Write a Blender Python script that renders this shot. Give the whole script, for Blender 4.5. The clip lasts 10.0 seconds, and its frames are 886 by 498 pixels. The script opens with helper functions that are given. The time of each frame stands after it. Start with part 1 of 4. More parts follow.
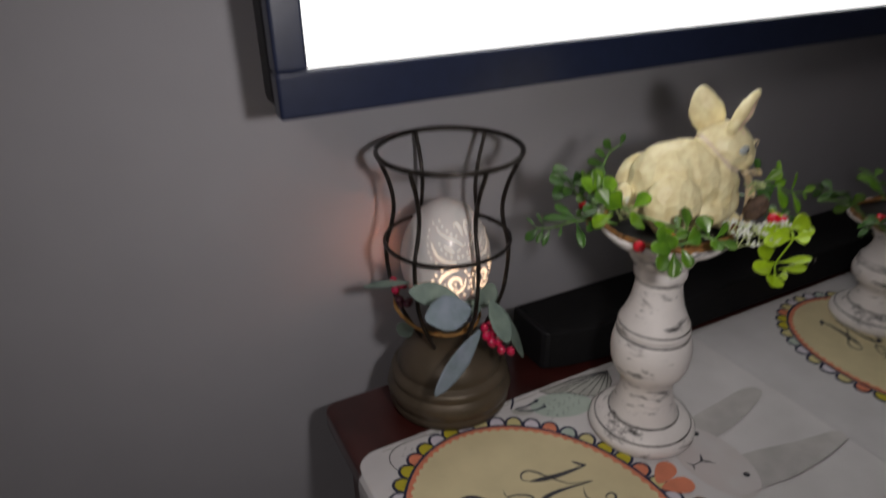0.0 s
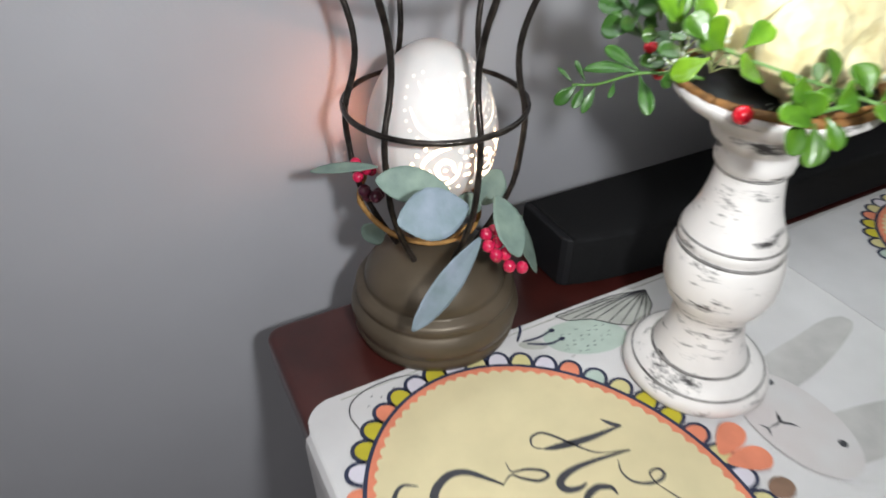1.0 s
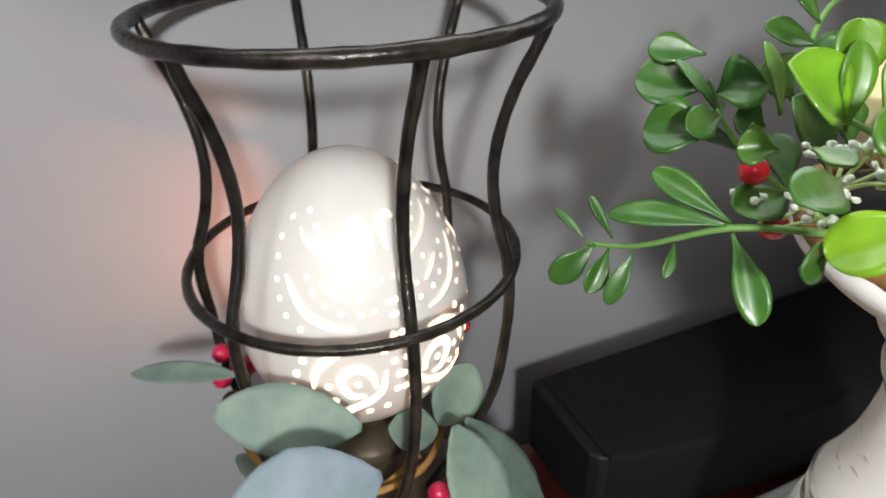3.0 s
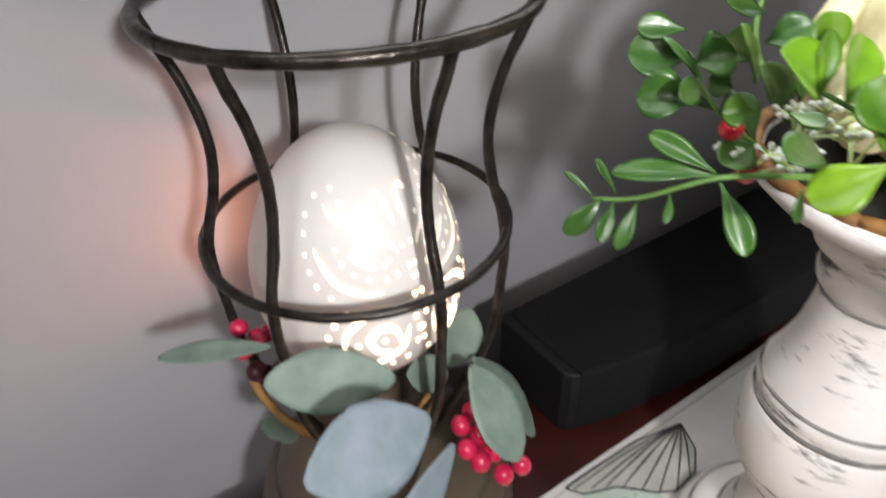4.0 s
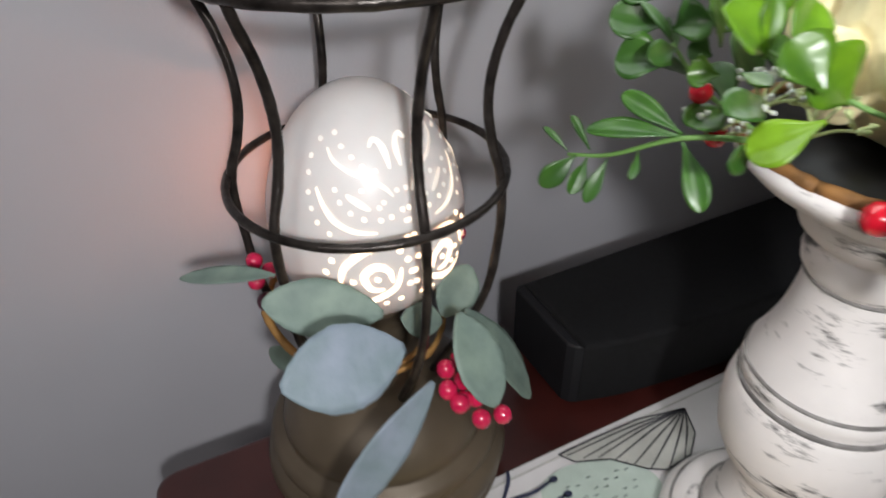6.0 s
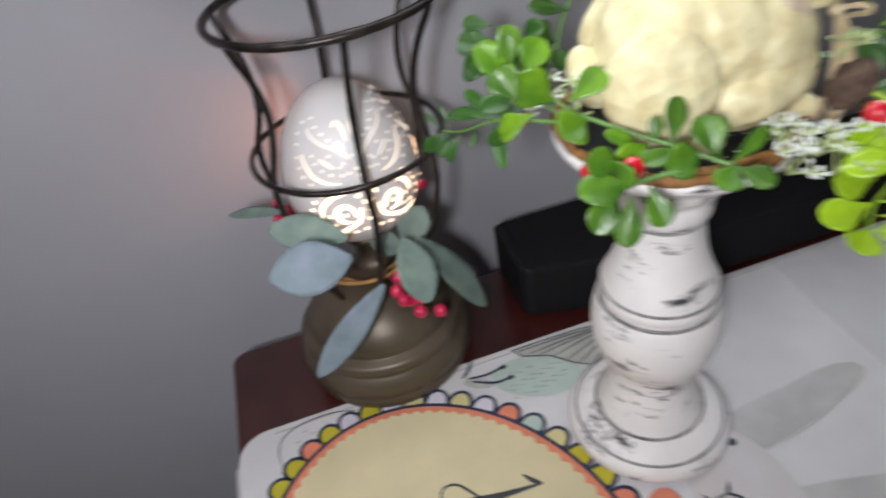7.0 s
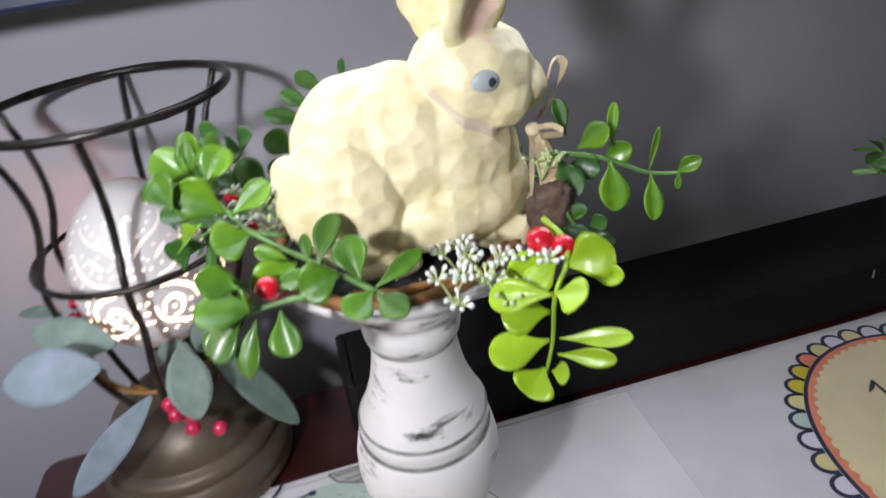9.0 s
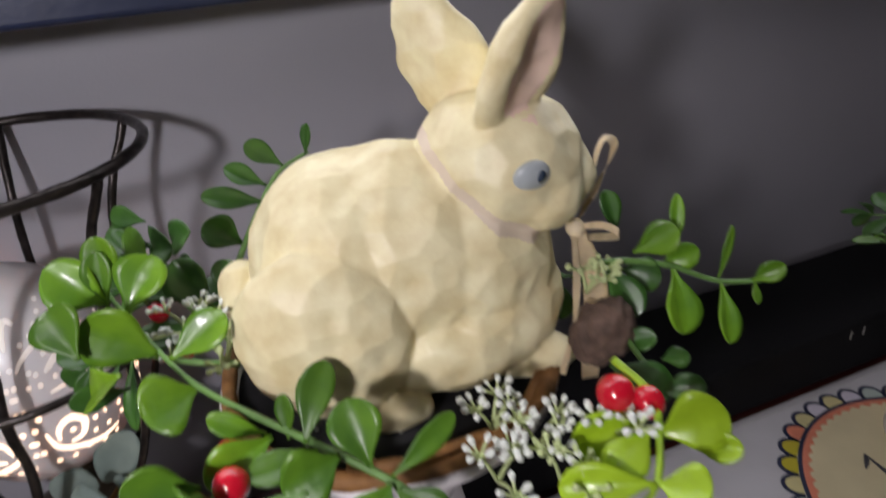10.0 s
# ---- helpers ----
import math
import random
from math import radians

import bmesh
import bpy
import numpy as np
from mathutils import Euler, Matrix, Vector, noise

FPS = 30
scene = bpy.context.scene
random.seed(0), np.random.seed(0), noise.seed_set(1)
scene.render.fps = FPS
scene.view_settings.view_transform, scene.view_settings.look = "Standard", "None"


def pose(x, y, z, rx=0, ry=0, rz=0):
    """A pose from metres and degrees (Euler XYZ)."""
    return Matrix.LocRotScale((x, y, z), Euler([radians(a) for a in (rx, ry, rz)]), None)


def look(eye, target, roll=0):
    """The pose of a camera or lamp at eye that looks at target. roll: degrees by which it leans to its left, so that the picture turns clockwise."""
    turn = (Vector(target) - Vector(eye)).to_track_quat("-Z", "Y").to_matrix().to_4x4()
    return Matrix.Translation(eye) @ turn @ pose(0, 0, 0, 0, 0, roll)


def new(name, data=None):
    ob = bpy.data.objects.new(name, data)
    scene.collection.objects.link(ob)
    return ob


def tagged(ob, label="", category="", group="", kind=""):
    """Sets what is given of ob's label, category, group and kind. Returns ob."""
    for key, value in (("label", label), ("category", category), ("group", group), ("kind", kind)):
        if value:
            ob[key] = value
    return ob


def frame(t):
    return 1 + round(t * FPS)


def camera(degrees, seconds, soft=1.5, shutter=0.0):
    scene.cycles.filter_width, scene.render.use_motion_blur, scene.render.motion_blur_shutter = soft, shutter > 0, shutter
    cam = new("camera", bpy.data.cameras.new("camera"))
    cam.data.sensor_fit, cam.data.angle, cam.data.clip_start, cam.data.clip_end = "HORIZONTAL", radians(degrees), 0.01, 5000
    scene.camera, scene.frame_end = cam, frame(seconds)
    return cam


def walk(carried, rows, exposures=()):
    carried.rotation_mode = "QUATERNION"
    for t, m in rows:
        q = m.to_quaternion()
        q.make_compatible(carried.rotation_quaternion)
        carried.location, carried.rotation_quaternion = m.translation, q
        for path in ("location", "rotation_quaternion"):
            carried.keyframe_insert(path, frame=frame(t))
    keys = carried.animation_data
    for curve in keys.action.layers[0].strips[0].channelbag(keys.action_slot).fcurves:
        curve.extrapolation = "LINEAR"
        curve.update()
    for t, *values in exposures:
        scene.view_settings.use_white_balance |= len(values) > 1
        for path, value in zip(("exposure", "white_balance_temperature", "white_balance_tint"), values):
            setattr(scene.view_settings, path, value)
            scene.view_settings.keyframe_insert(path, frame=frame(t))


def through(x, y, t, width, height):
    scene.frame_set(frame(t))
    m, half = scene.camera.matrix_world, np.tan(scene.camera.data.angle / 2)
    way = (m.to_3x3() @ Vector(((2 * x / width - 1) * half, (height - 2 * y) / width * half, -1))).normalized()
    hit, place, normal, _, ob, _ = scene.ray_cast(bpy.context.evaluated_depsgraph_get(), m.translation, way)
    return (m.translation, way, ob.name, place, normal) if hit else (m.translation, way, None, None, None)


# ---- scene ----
cam = camera(68.8, 10.0, soft=1.7, shutter=0.65)
PATH = [
    (0, (-0.344, -0.424, 1.244), (0.471, 1.159, 0.333), -0.9),
    (0.5, (-0.287, -0.367, 1.189), (0.434, 1.153, 0.107), -1.7),
    (1, (-0.255, -0.265, 1.138), (0.491, 1.143, -0.071), 0.6),
    (1.5, (-0.207, -0.215, 1.103), (0.391, 1.284, -0.078), 0.7),
    (2, (-0.137, -0.16, 1.096), (0.303, 1.371, -0.112), -1.2),
    (2.5, (-0.105, -0.134, 1.078), (0.257, 1.483, -0.042), -0.5),
    (2.7, (-0.103, -0.122, 1.073), (0.368, 1.547, 0.077), -1.2),
    (3.8, (-0.159, -0.084, 1.096), (0.753, 1.281, -0.047), -1.9),
    (4, (-0.158, -0.099, 1.099), (0.729, 1.252, -0.079), -1.8),
    (4.5, (-0.164, -0.111, 1.101), (0.674, 1.239, -0.114), -2.7),
    (5, (-0.164, -0.111, 1.081), (0.677, 1.302, -0.057), -1.4),
    (6.3, (-0.123, -0.174, 1.107), (0.437, 1.297, -0.128), -3.4),
    (6.5, (-0.104, -0.211, 1.133), (0.252, 1.253, -0.183), -7.9),
    (6.8, (-0.081, -0.26, 1.145), (0.088, 1.214, -0.196), -12.0),
    (7, (-0.08, -0.285, 1.159), (0.206, 1.239, -0.105), -10.6),
    (7.5, (-0.085, -0.337, 1.146), (0.459, 1.15, -0.075), -3.2),
    (8, (-0.026, -0.365, 1.135), (0.473, 1.169, -0.049), -0.9),
    (8.3, (0.037, -0.358, 1.118), (0.462, 1.248, 0.005), -0.5),
    (8.5, (0.061, -0.339, 1.123), (0.421, 1.301, 0.037), -1.2),
    (9, (0.069, -0.3, 1.132), (0.384, 1.396, 0.121), -8.1),
    (9.5, (0.063, -0.246, 1.134), (0.572, 1.363, 0.06), -6.3),
    (10, (0.056, -0.214, 1.132), (0.65, 1.43, 0.159), -4.6),
]
EXPOSURES = ((0.0, -1.5, 7400, 13), (0.5, -0.40, 7350, 10), (1.0, 0.05, 6800, 4), (2.0, 0.1, 6750, 3), (2.5, 0.0, 7000, 1), (4.0, -0.05, 7200, 8), (5.0, 0.05, 6950, 5),
             (6.5, -0.45, 7000, 9), (7.0, -0.45, 6700, 9), (7.5, -0.45, 6400, 10), (8.0, -0.38, 6300, 12), (8.5, -0.25, 6400, 12), (9.0, -0.2, 6500, 12), (9.5, -0.5, 6650, 13), (10.0, -1.0, 6850, 19))
walk(cam, [(t, look(eye, target, roll)) for t, eye, target, roll in PATH], EXPOSURES)

# ---- light ----
world = bpy.data.worlds.new("room_dusk")
scene.world = world
world.use_nodes = True
world.node_tree.nodes["Background"].inputs[0].default_value = (0.75, 0.8, 1.0, 1)
world.node_tree.nodes["Background"].inputs[1].default_value = 0.02


def lamp(name, kind, m, power, colour, size):
    data = bpy.data.lights.new(name, kind)
    data.energy, data.color, data.shadow_soft_size = power, colour, size
    ob = new(name, data)
    ob.matrix_world = m
    return ob


# the torch of the phone that films, held where it is for most of the walk
torch = lamp("phone_torch", "SPOT", look((-0.16, -0.37, 1.20), (-0.06, 0.15, 0.99)), 11.6, (0.90, 0.93, 1.0), 0.022)
torch.data.spot_size, torch.data.spot_blend = radians(120), 1.0
# the tea light burning inside the egg
lamp("tealight_flame", "POINT", pose(-0.068, 0.146, 0.905), 0.19, (1.0, 0.40, 0.24), 0.006)


# the room's own ceiling light, behind the one who films
room = lamp("ceiling_light", "AREA", look((-1.25, -1.15, 2.2), (-0.3, 0.1, 0.8)), 12.0, (0.97, 0.96, 1.0), 0.1)
room.data.shape, room.data.size = "DISK", 0.7


# ---- materials ----
def mat(name, colour, rough=0.6, metal=0.0, vary=0.12, scale=60.0, bump=0.1, bump_scale=300.0, coat=0.0, emit=None,
        power=0.0, spec=0.5, tone=None, sss=0.0, island=0.0, dist=0.001, through=0.0):
    m = bpy.data.materials.new(name)
    m.use_nodes = True
    n, l = m.node_tree.nodes, m.node_tree.links
    b = n["Principled BSDF"]
    b.inputs["Roughness"].default_value, b.inputs["Metallic"].default_value = rough, metal
    b.inputs["Coat Weight"].default_value, b.inputs["Specular IOR Level"].default_value = coat, spec
    b.inputs["Coat Roughness"].default_value = 0.12
    if sss:
        b.inputs["Subsurface Weight"].default_value = sss
        b.inputs["Subsurface Radius"].default_value = (1.0, 0.8, 0.5)
        b.inputs["Subsurface Scale"].default_value = 0.004
    geo = n.new("ShaderNodeTexCoord")
    tex = n.new("ShaderNodeTexNoise")
    tex.inputs["Scale"].default_value, tex.inputs["Detail"].default_value = scale, 6
    l.new(geo.outputs["Object"], tex.inputs["Vector"])
    ramp = n.new("ShaderNodeValToRGB")
    dark = [c * (1 - vary) for c in colour] if tone is None else tone
    light = [min(1, c * (1 + vary)) for c in colour]
    ramp.color_ramp.elements[0].position, ramp.color_ramp.elements[1].position = 0.3, 0.7
    ramp.color_ramp.elements[0].color, ramp.color_ramp.elements[1].color = (*dark, 1), (*light, 1)
    l.new(tex.outputs["Fac"], ramp.inputs["Fac"])
    out = ramp.outputs["Color"]
    if island:
        info, hsv = n.new("ShaderNodeObjectInfo"), n.new("ShaderNodeHueSaturation")
        span = n.new("ShaderNodeMapRange")
        span.inputs["To Min"].default_value, span.inputs["To Max"].default_value = 1 - island, 1 + island
        l.new(info.outputs["Random"], span.inputs["Value"])
        l.new(span.outputs["Result"], hsv.inputs["Value"])
        l.new(out, hsv.inputs["Color"])
        out = hsv.outputs["Color"]
    l.new(out, b.inputs["Base Color"])
    if bump:
        fine, bp = n.new("ShaderNodeTexNoise"), n.new("ShaderNodeBump")
        fine.inputs["Scale"].default_value, fine.inputs["Detail"].default_value = bump_scale, 5
        bp.inputs["Strength"].default_value, bp.inputs["Distance"].default_value = bump, dist
        l.new(geo.outputs["Object"], fine.inputs["Vector"])
        l.new(fine.outputs["Fac"], bp.inputs["Height"])
        l.new(bp.outputs["Normal"], b.inputs["Normal"])
    if through:
        # thin ware that lets some light pass
        tl, ad, om = n.new("ShaderNodeBsdfTranslucent"), n.new("ShaderNodeMixShader"), n["Material Output"]
        tl.inputs["Color"].default_value = (0.9, 0.72, 0.68, 1)
        ad.inputs["Fac"].default_value = through
        l.new(b.outputs["BSDF"], ad.inputs[1])
        l.new(tl.outputs["BSDF"], ad.inputs[2])
        l.new(ad.outputs["Shader"], om.inputs["Surface"])
    if emit:
        b.inputs["Emission Color"].default_value = (*emit, 1)
        b.inputs["Emission Strength"].default_value = power
    return m


def worn_white(name):
    """White chalk paint, rubbed through to black along rings and in streaks."""
    m = mat(name, (0.80, 0.76, 0.75), rough=0.55, vary=0.05, scale=40, bump=0.25, bump_scale=180)
    n, l = m.node_tree.nodes, m.node_tree.links
    b = n["Principled BSDF"]
    base = b.inputs["Base Color"].links[0].from_socket
    geo, mp, tex, thr, mix = (n.new("ShaderNodeTexCoord"), n.new("ShaderNodeMapping"), n.new("ShaderNodeTexNoise"),
                              n.new("ShaderNodeMapRange"), n.new("ShaderNodeMix"))
    mp.inputs["Scale"].default_value = (20, 20, 90)
    tex.inputs["Scale"].default_value, tex.inputs["Detail"].default_value, tex.inputs["Roughness"].default_value = 1.0, 8, 0.72
    thr.inputs["From Min"].default_value, thr.inputs["From Max"].default_value = 0.545, 0.63
    mix.data_type = "RGBA"
    l.new(geo.outputs["Object"], mp.inputs["Vector"])
    l.new(mp.outputs["Vector"], tex.inputs["Vector"])
    l.new(tex.outputs["Fac"], thr.inputs["Value"])
    l.new(thr.outputs["Result"], mix.inputs["Factor"])
    l.new(base, mix.inputs["A"])
    mix.inputs["B"].default_value = (0.045, 0.04, 0.042, 1)
    l.new(mix.outputs["Result"], b.inputs["Base Color"])
    return m


WALL = mat("grey_wall_paint", (0.40, 0.395, 0.43), 0.7, vary=0.03, scale=9, bump=0.12, bump_scale=420)
FLOOR = mat("dark_carpet", (0.10, 0.09, 0.085), 0.9, vary=0.25, scale=50, bump=0.5)
CEIL = mat("ceiling_white", (0.7, 0.7, 0.7), 0.8)
WOOD = mat("dark_cherry_wood", (0.055, 0.012, 0.010), 0.3, vary=0.4, scale=14, bump=0.05, coat=0.25)
BLACK = mat("black_plastic", (0.008, 0.008, 0.010), 0.6, spec=0.3, vary=0.2, bump=0.15, bump_scale=900)
GRILLE = mat("black_speaker_cloth", (0.006, 0.006, 0.007), 0.85, spec=0.25, vary=0.3, scale=300, bump=0.5, bump_scale=1500)
BEZEL = mat("dark_blue_black_bezel", (0.016, 0.024, 0.060), 0.35, vary=0.1)
SCREEN = mat("lit_screen", (0.02, 0.02, 0.02), 0.3, bump=0, emit=(0.86, 0.93, 1.0), power=6.0)
IRON = mat("dark_bronze_iron", (0.040, 0.033, 0.030), 0.30, metal=0.65, vary=0.6, scale=120, bump=0.55, bump_scale=190)
BRONZE = mat("brown_bronze_paint", (0.105, 0.080, 0.055), 0.42, metal=0.35, vary=0.22, scale=22, bump=0.12, bump_scale=160)
EGG = mat("white_porcelain", (0.80, 0.79, 0.79), 0.34, vary=0.03, bump=0.03, coat=0.15, through=0.11)
# candle light put into glowing patches on the shell, brighter low down
GLOW = mat("glowing_hole_patch", (0.9, 0.8, 0.7), 0.6, bump=0, emit=(1.0, 0.82, 0.66), power=1.3)
GLOWHOT = mat("glowing_hole_patch_low", (0.9, 0.8, 0.7), 0.6, bump=0, emit=(1.0, 0.70, 0.48), power=4.0)
GLOWDIM = mat("glowing_hole_patch_high", (0.9, 0.85, 0.8), 0.6, bump=0, emit=(1.0, 0.88, 0.78), power=0.65)
EUCA = mat("grey_green_eucalyptus_leaf", (0.165, 0.22, 0.185), 0.6, vary=0.2, scale=60, bump=0.25, tone=(0.12, 0.17, 0.155), island=0.15)
EUCAB = mat("dusty_blue_leaf", (0.21, 0.25, 0.31), 0.6, vary=0.15, scale=50, bump=0.25, tone=(0.15, 0.205, 0.225), island=0.1)
TWIG = mat("orange_brown_twig", (0.33, 0.17, 0.05), 0.65, vary=0.35, scale=110, bump=0.5)
PINK = mat("deep_pink_berry", (0.55, 0.012, 0.07), 0.25, vary=0.2, bump=0.03, coat=0.5)
DARKBERRY = mat("dark_purple_berry", (0.05, 0.008, 0.02), 0.35, vary=0.3, bump=0.05)
RED = mat("red_berry", (0.60, 0.008, 0.025), 0.18, vary=0.1, bump=0.02, coat=0.6)
PAINTED = worn_white("worn_white_chalk_paint")
RUBBED = mat("rubbed_black_groove", (0.045, 0.04, 0.04), 0.6, vary=0.3, scale=55, bump=0.3, tone=(0.42, 0.40, 0.39))
PLATE = mat("black_candle_plate", (0.012, 0.012, 0.013), 0.4, vary=0.3, bump=0.1)
BARK = mat("grapevine_twig", (0.25, 0.115, 0.035), 0.7, vary=0.4, scale=120, bump=0.6)
LEAF = mat("green_plastic_leaf", (0.085, 0.190, 0.012), 0.40, tone=(0.034, 0.108, 0.012), vary=0.3, scale=60, bump=0.12, bump_scale=150, coat=0.1, island=0.22)
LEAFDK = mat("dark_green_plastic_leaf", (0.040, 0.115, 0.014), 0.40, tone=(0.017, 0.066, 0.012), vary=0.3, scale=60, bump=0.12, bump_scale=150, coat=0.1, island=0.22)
FRESH = mat("fresh_green_plastic_leaf", (0.15, 0.30, 0.014), 0.38, tone=(0.055, 0.165, 0.012), vary=0.3, scale=45, bump=0.12, bump_scale=150, coat=0.15, island=0.2)
LIME = mat("lime_plastic_leaf", (0.33, 0.52, 0.02), 0.36, vary=0.22, scale=60, bump=0.12, bump_scale=150, coat=0.2, island=0.12)
LIMEDK = mat("mid_lime_plastic_leaf", (0.17, 0.33, 0.015), 0.4, vary=0.3, scale=60, bump=0.12, bump_scale=150, coat=0.1)
LIMESTEM = mat("lime_stem", (0.30, 0.48, 0.03), 0.4, vary=0.15, bump=0.1)
STEM = mat("pale_green_stem", (0.12, 0.25, 0.06), 0.45, vary=0.3, bump=0.2)
FLOWER = mat("white_seed_head", (0.75, 0.78, 0.72), 0.5, vary=0.08, bump=0.1)
FLOWERGR = mat("pale_green_seed_head", (0.50, 0.58, 0.28), 0.5, vary=0.15, bump=0.1)
CONE = mat("brown_pine_cone", (0.12, 0.075, 0.055), 0.8, vary=0.5, scale=160, bump=0.8, bump_scale=260)
RAFFIA = mat("pale_raffia", (0.82, 0.68, 0.46), 0.65, vary=0.12, scale=120, bump=0.4, bump_scale=500)
FUR = mat("pale_yellow_carved_resin", (0.86, 0.79, 0.51), 0.46, vary=0.05, scale=95, bump=0.3, bump_scale=110, tone=(0.71, 0.59, 0.32), dist=0.0014)
EARPINK = mat("pink_inner_ear", (0.84, 0.62, 0.49), 0.5, vary=0.1, bump=0.1)
COLLAR = mat("faded_pink_band", (0.72, 0.60, 0.46), 0.5, vary=0.1, bump=0.2)
EYEWHITE = mat("pale_blue_eye", (0.42, 0.46, 0.47), 0.2, vary=0.1, bump=0, coat=0.5)
PUPIL = mat("dark_blue_pupil", (0.03, 0.05, 0.08), 0.12, bump=0, coat=0.6)
LINEN = mat("off_white_linen", (0.61, 0.59, 0.60), 0.85, vary=0.07, scale=16, bump=0.12, bump_scale=900, dist=0.0003)
# the same linen, greyed for the shading past the seam
LINENSHADE = mat("shaded_linen", (0.54, 0.525, 0.54), 0.85, vary=0.07, scale=16, bump=0.12, bump_scale=900, dist=0.0003)
CREAM = mat("print_cream", (0.64, 0.55, 0.34), 0.85, vary=0.07, scale=25, bump=0.12, bump_scale=900, dist=0.0003)
CORAL = mat("print_coral", (0.68, 0.22, 0.13), 0.85, vary=0.1, bump=0.2, bump_scale=1400)
NAVY = mat("print_navy", (0.025, 0.03, 0.065), 0.85, vary=0.2, bump=0.2)
INK = mat("print_charcoal", (0.05, 0.05, 0.06), 0.85, vary=0.2, bump=0.2)
OLIVE = mat("print_olive_yellow", (0.48, 0.41, 0.03), 0.85, vary=0.1, bump=0.2)
LILAC = mat("print_lilac_white", (0.62, 0.58, 0.66), 0.85, vary=0.05, bump=0.2)
BUTTER = mat("print_butter", (0.60, 0.53, 0.26), 0.85, vary=0.06, bump=0.2)
MINT = mat("print_mint", (0.43, 0.51, 0.46), 0.85, vary=0.06, bump=0.2)
GREYP = mat("print_warm_grey", (0.49, 0.47, 0.465), 0.85, vary=0.10, scale=30, bump=0.1, tone=(0.40, 0.385, 0.38))
FACEP = mat("print_rabbit_face", (0.57, 0.545, 0.55), 0.85, vary=0.03, scale=22, bump=0.1, tone=(0.56, 0.50, 0.50))
SHADE = mat("print_pale_grey", (0.42, 0.42, 0.39), 0.85, vary=0.1, scale=60, bump=0.2)
BROWNP = mat("print_brown", (0.22, 0.13, 0.09), 0.85, vary=0.2, bump=0.2)


# ---- mesh helpers ----
def part(name, bm, material, parent=None, label="", m=None, smooth=True):
    me = bpy.data.meshes.new(name)
    bmesh.ops.recalc_face_normals(bm, faces=bm.faces)
    for f in bm.faces:
        f.smooth = smooth
    bm.to_mesh(me)
    bm.free()
    for x in material if isinstance(material, (list, tuple)) else [material]:
        me.materials.append(x)
    ob = new(name, me)
    if m is not None:
        ob.matrix_basis = m
    if parent:
        ob.parent = parent
    if label:
        ob["label"] = label
    return ob


def thing(name, m, label, category, group=""):
    return tagged(moved(new(name), m), label, category, group)


def moved(ob, m):
    ob.matrix_basis = m
    return ob


def box(x0, x1, y0, y1, z0, z1, bevel=0.0, seg=3, bm=None):
    bm = bm or bmesh.new()
    made = bmesh.ops.create_cube(bm, size=1, matrix=Matrix.Translation(((x0 + x1) / 2, (y0 + y1) / 2, (z0 + z1) / 2)) @ Matrix.Diagonal((x1 - x0, y1 - y0, z1 - z0, 1)))
    if bevel:
        bmesh.ops.bevel(bm, geom=list({e for v in made["verts"] for e in v.link_edges}), offset=bevel, segments=seg, affect="EDGES", profile=0.5)
    return bm


def lathe(profile, seg=48):
    bm = bmesh.new()
    rings = []
    for r, z in profile:
        rings.append([bm.verts.new((max(r, 1e-5) * math.cos(2 * math.pi * i / seg), max(r, 1e-5) * math.sin(2 * math.pi * i / seg), z)) for i in range(seg)])
    for a, b in zip(rings, rings[1:]):
        for i in range(seg):
            bm.faces.new((a[i], a[(i + 1) % seg], b[(i + 1) % seg], b[i]))
    bm.faces.new(rings[0])
    bm.faces.new(rings[-1])
    bmesh.ops.remove_doubles(bm, verts=bm.verts, dist=1e-5)
    return bm


def smooth_line(points, n):
    """Catmull-Rom through the points, n steps a span."""
    p = [Vector(q) for q in points]
    p = [2 * p[0] - p[1], *p, 2 * p[-1] - p[-2]]
    out = []
    for i in range(1, len(p) - 2):
        for k in range(n):
            t = k / n
            out.append(0.5 * (2 * p[i] + (p[i + 1] - p[i - 1]) * t + (2 * p[i - 1] - 5 * p[i] + 4 * p[i + 1] - p[i + 2]) * t * t
                              + (3 * p[i] - p[i - 1] - 3 * p[i + 1] + p[i + 2]) * t ** 3))
    out.append(p[-2])
    return out


def tube(points, radius, sides=10, closed=False, bm=None, steps=6, rough=0.0):
    """A rod along the points; radius is one number or one for its start and one for its end."""
    bm = bm or bmesh.new()
    line = smooth_line(points, steps) if steps > 1 else [Vector(p) for p in points]
    r0, r1 = radius if isinstance(radius, tuple) else (radius, radius)
    rings, side = [], None
    for i, p in enumerate(line):
        if closed:
            d = line[(i + 1) % len(line)] - line[i - 1]
        else:
            d = line[min(i + 1, len(line) - 1)] - line[max(i - 1, 0)]
        d.normalize()
        if side is None:
            side = d.orthogonal().normalized()
        side = (side - d * side.dot(d)).normalized()
        up = d.cross(side)
        r = (r0 + (r1 - r0) * i / max(1, len(line) - 1)) * (1 + rough * noise.noise(p * 300))
        rings.append([bm.verts.new(p + r * (math.cos(2 * math.pi * k / sides) * side + math.sin(2 * math.pi * k / sides) * up)) for k in range(sides)])
    pairs = list(zip(rings, rings[1:])) + ([(rings[-1], rings[0])] if closed else [])
    for a, b in pairs:
        for k in range(sides):
            bm.faces.new((a[k], a[(k + 1) % sides], b[(k + 1) % sides], b[k]))
    if not closed:
        bm.faces.new(rings[0])
        bm.faces.new(rings[-1])
    return bm


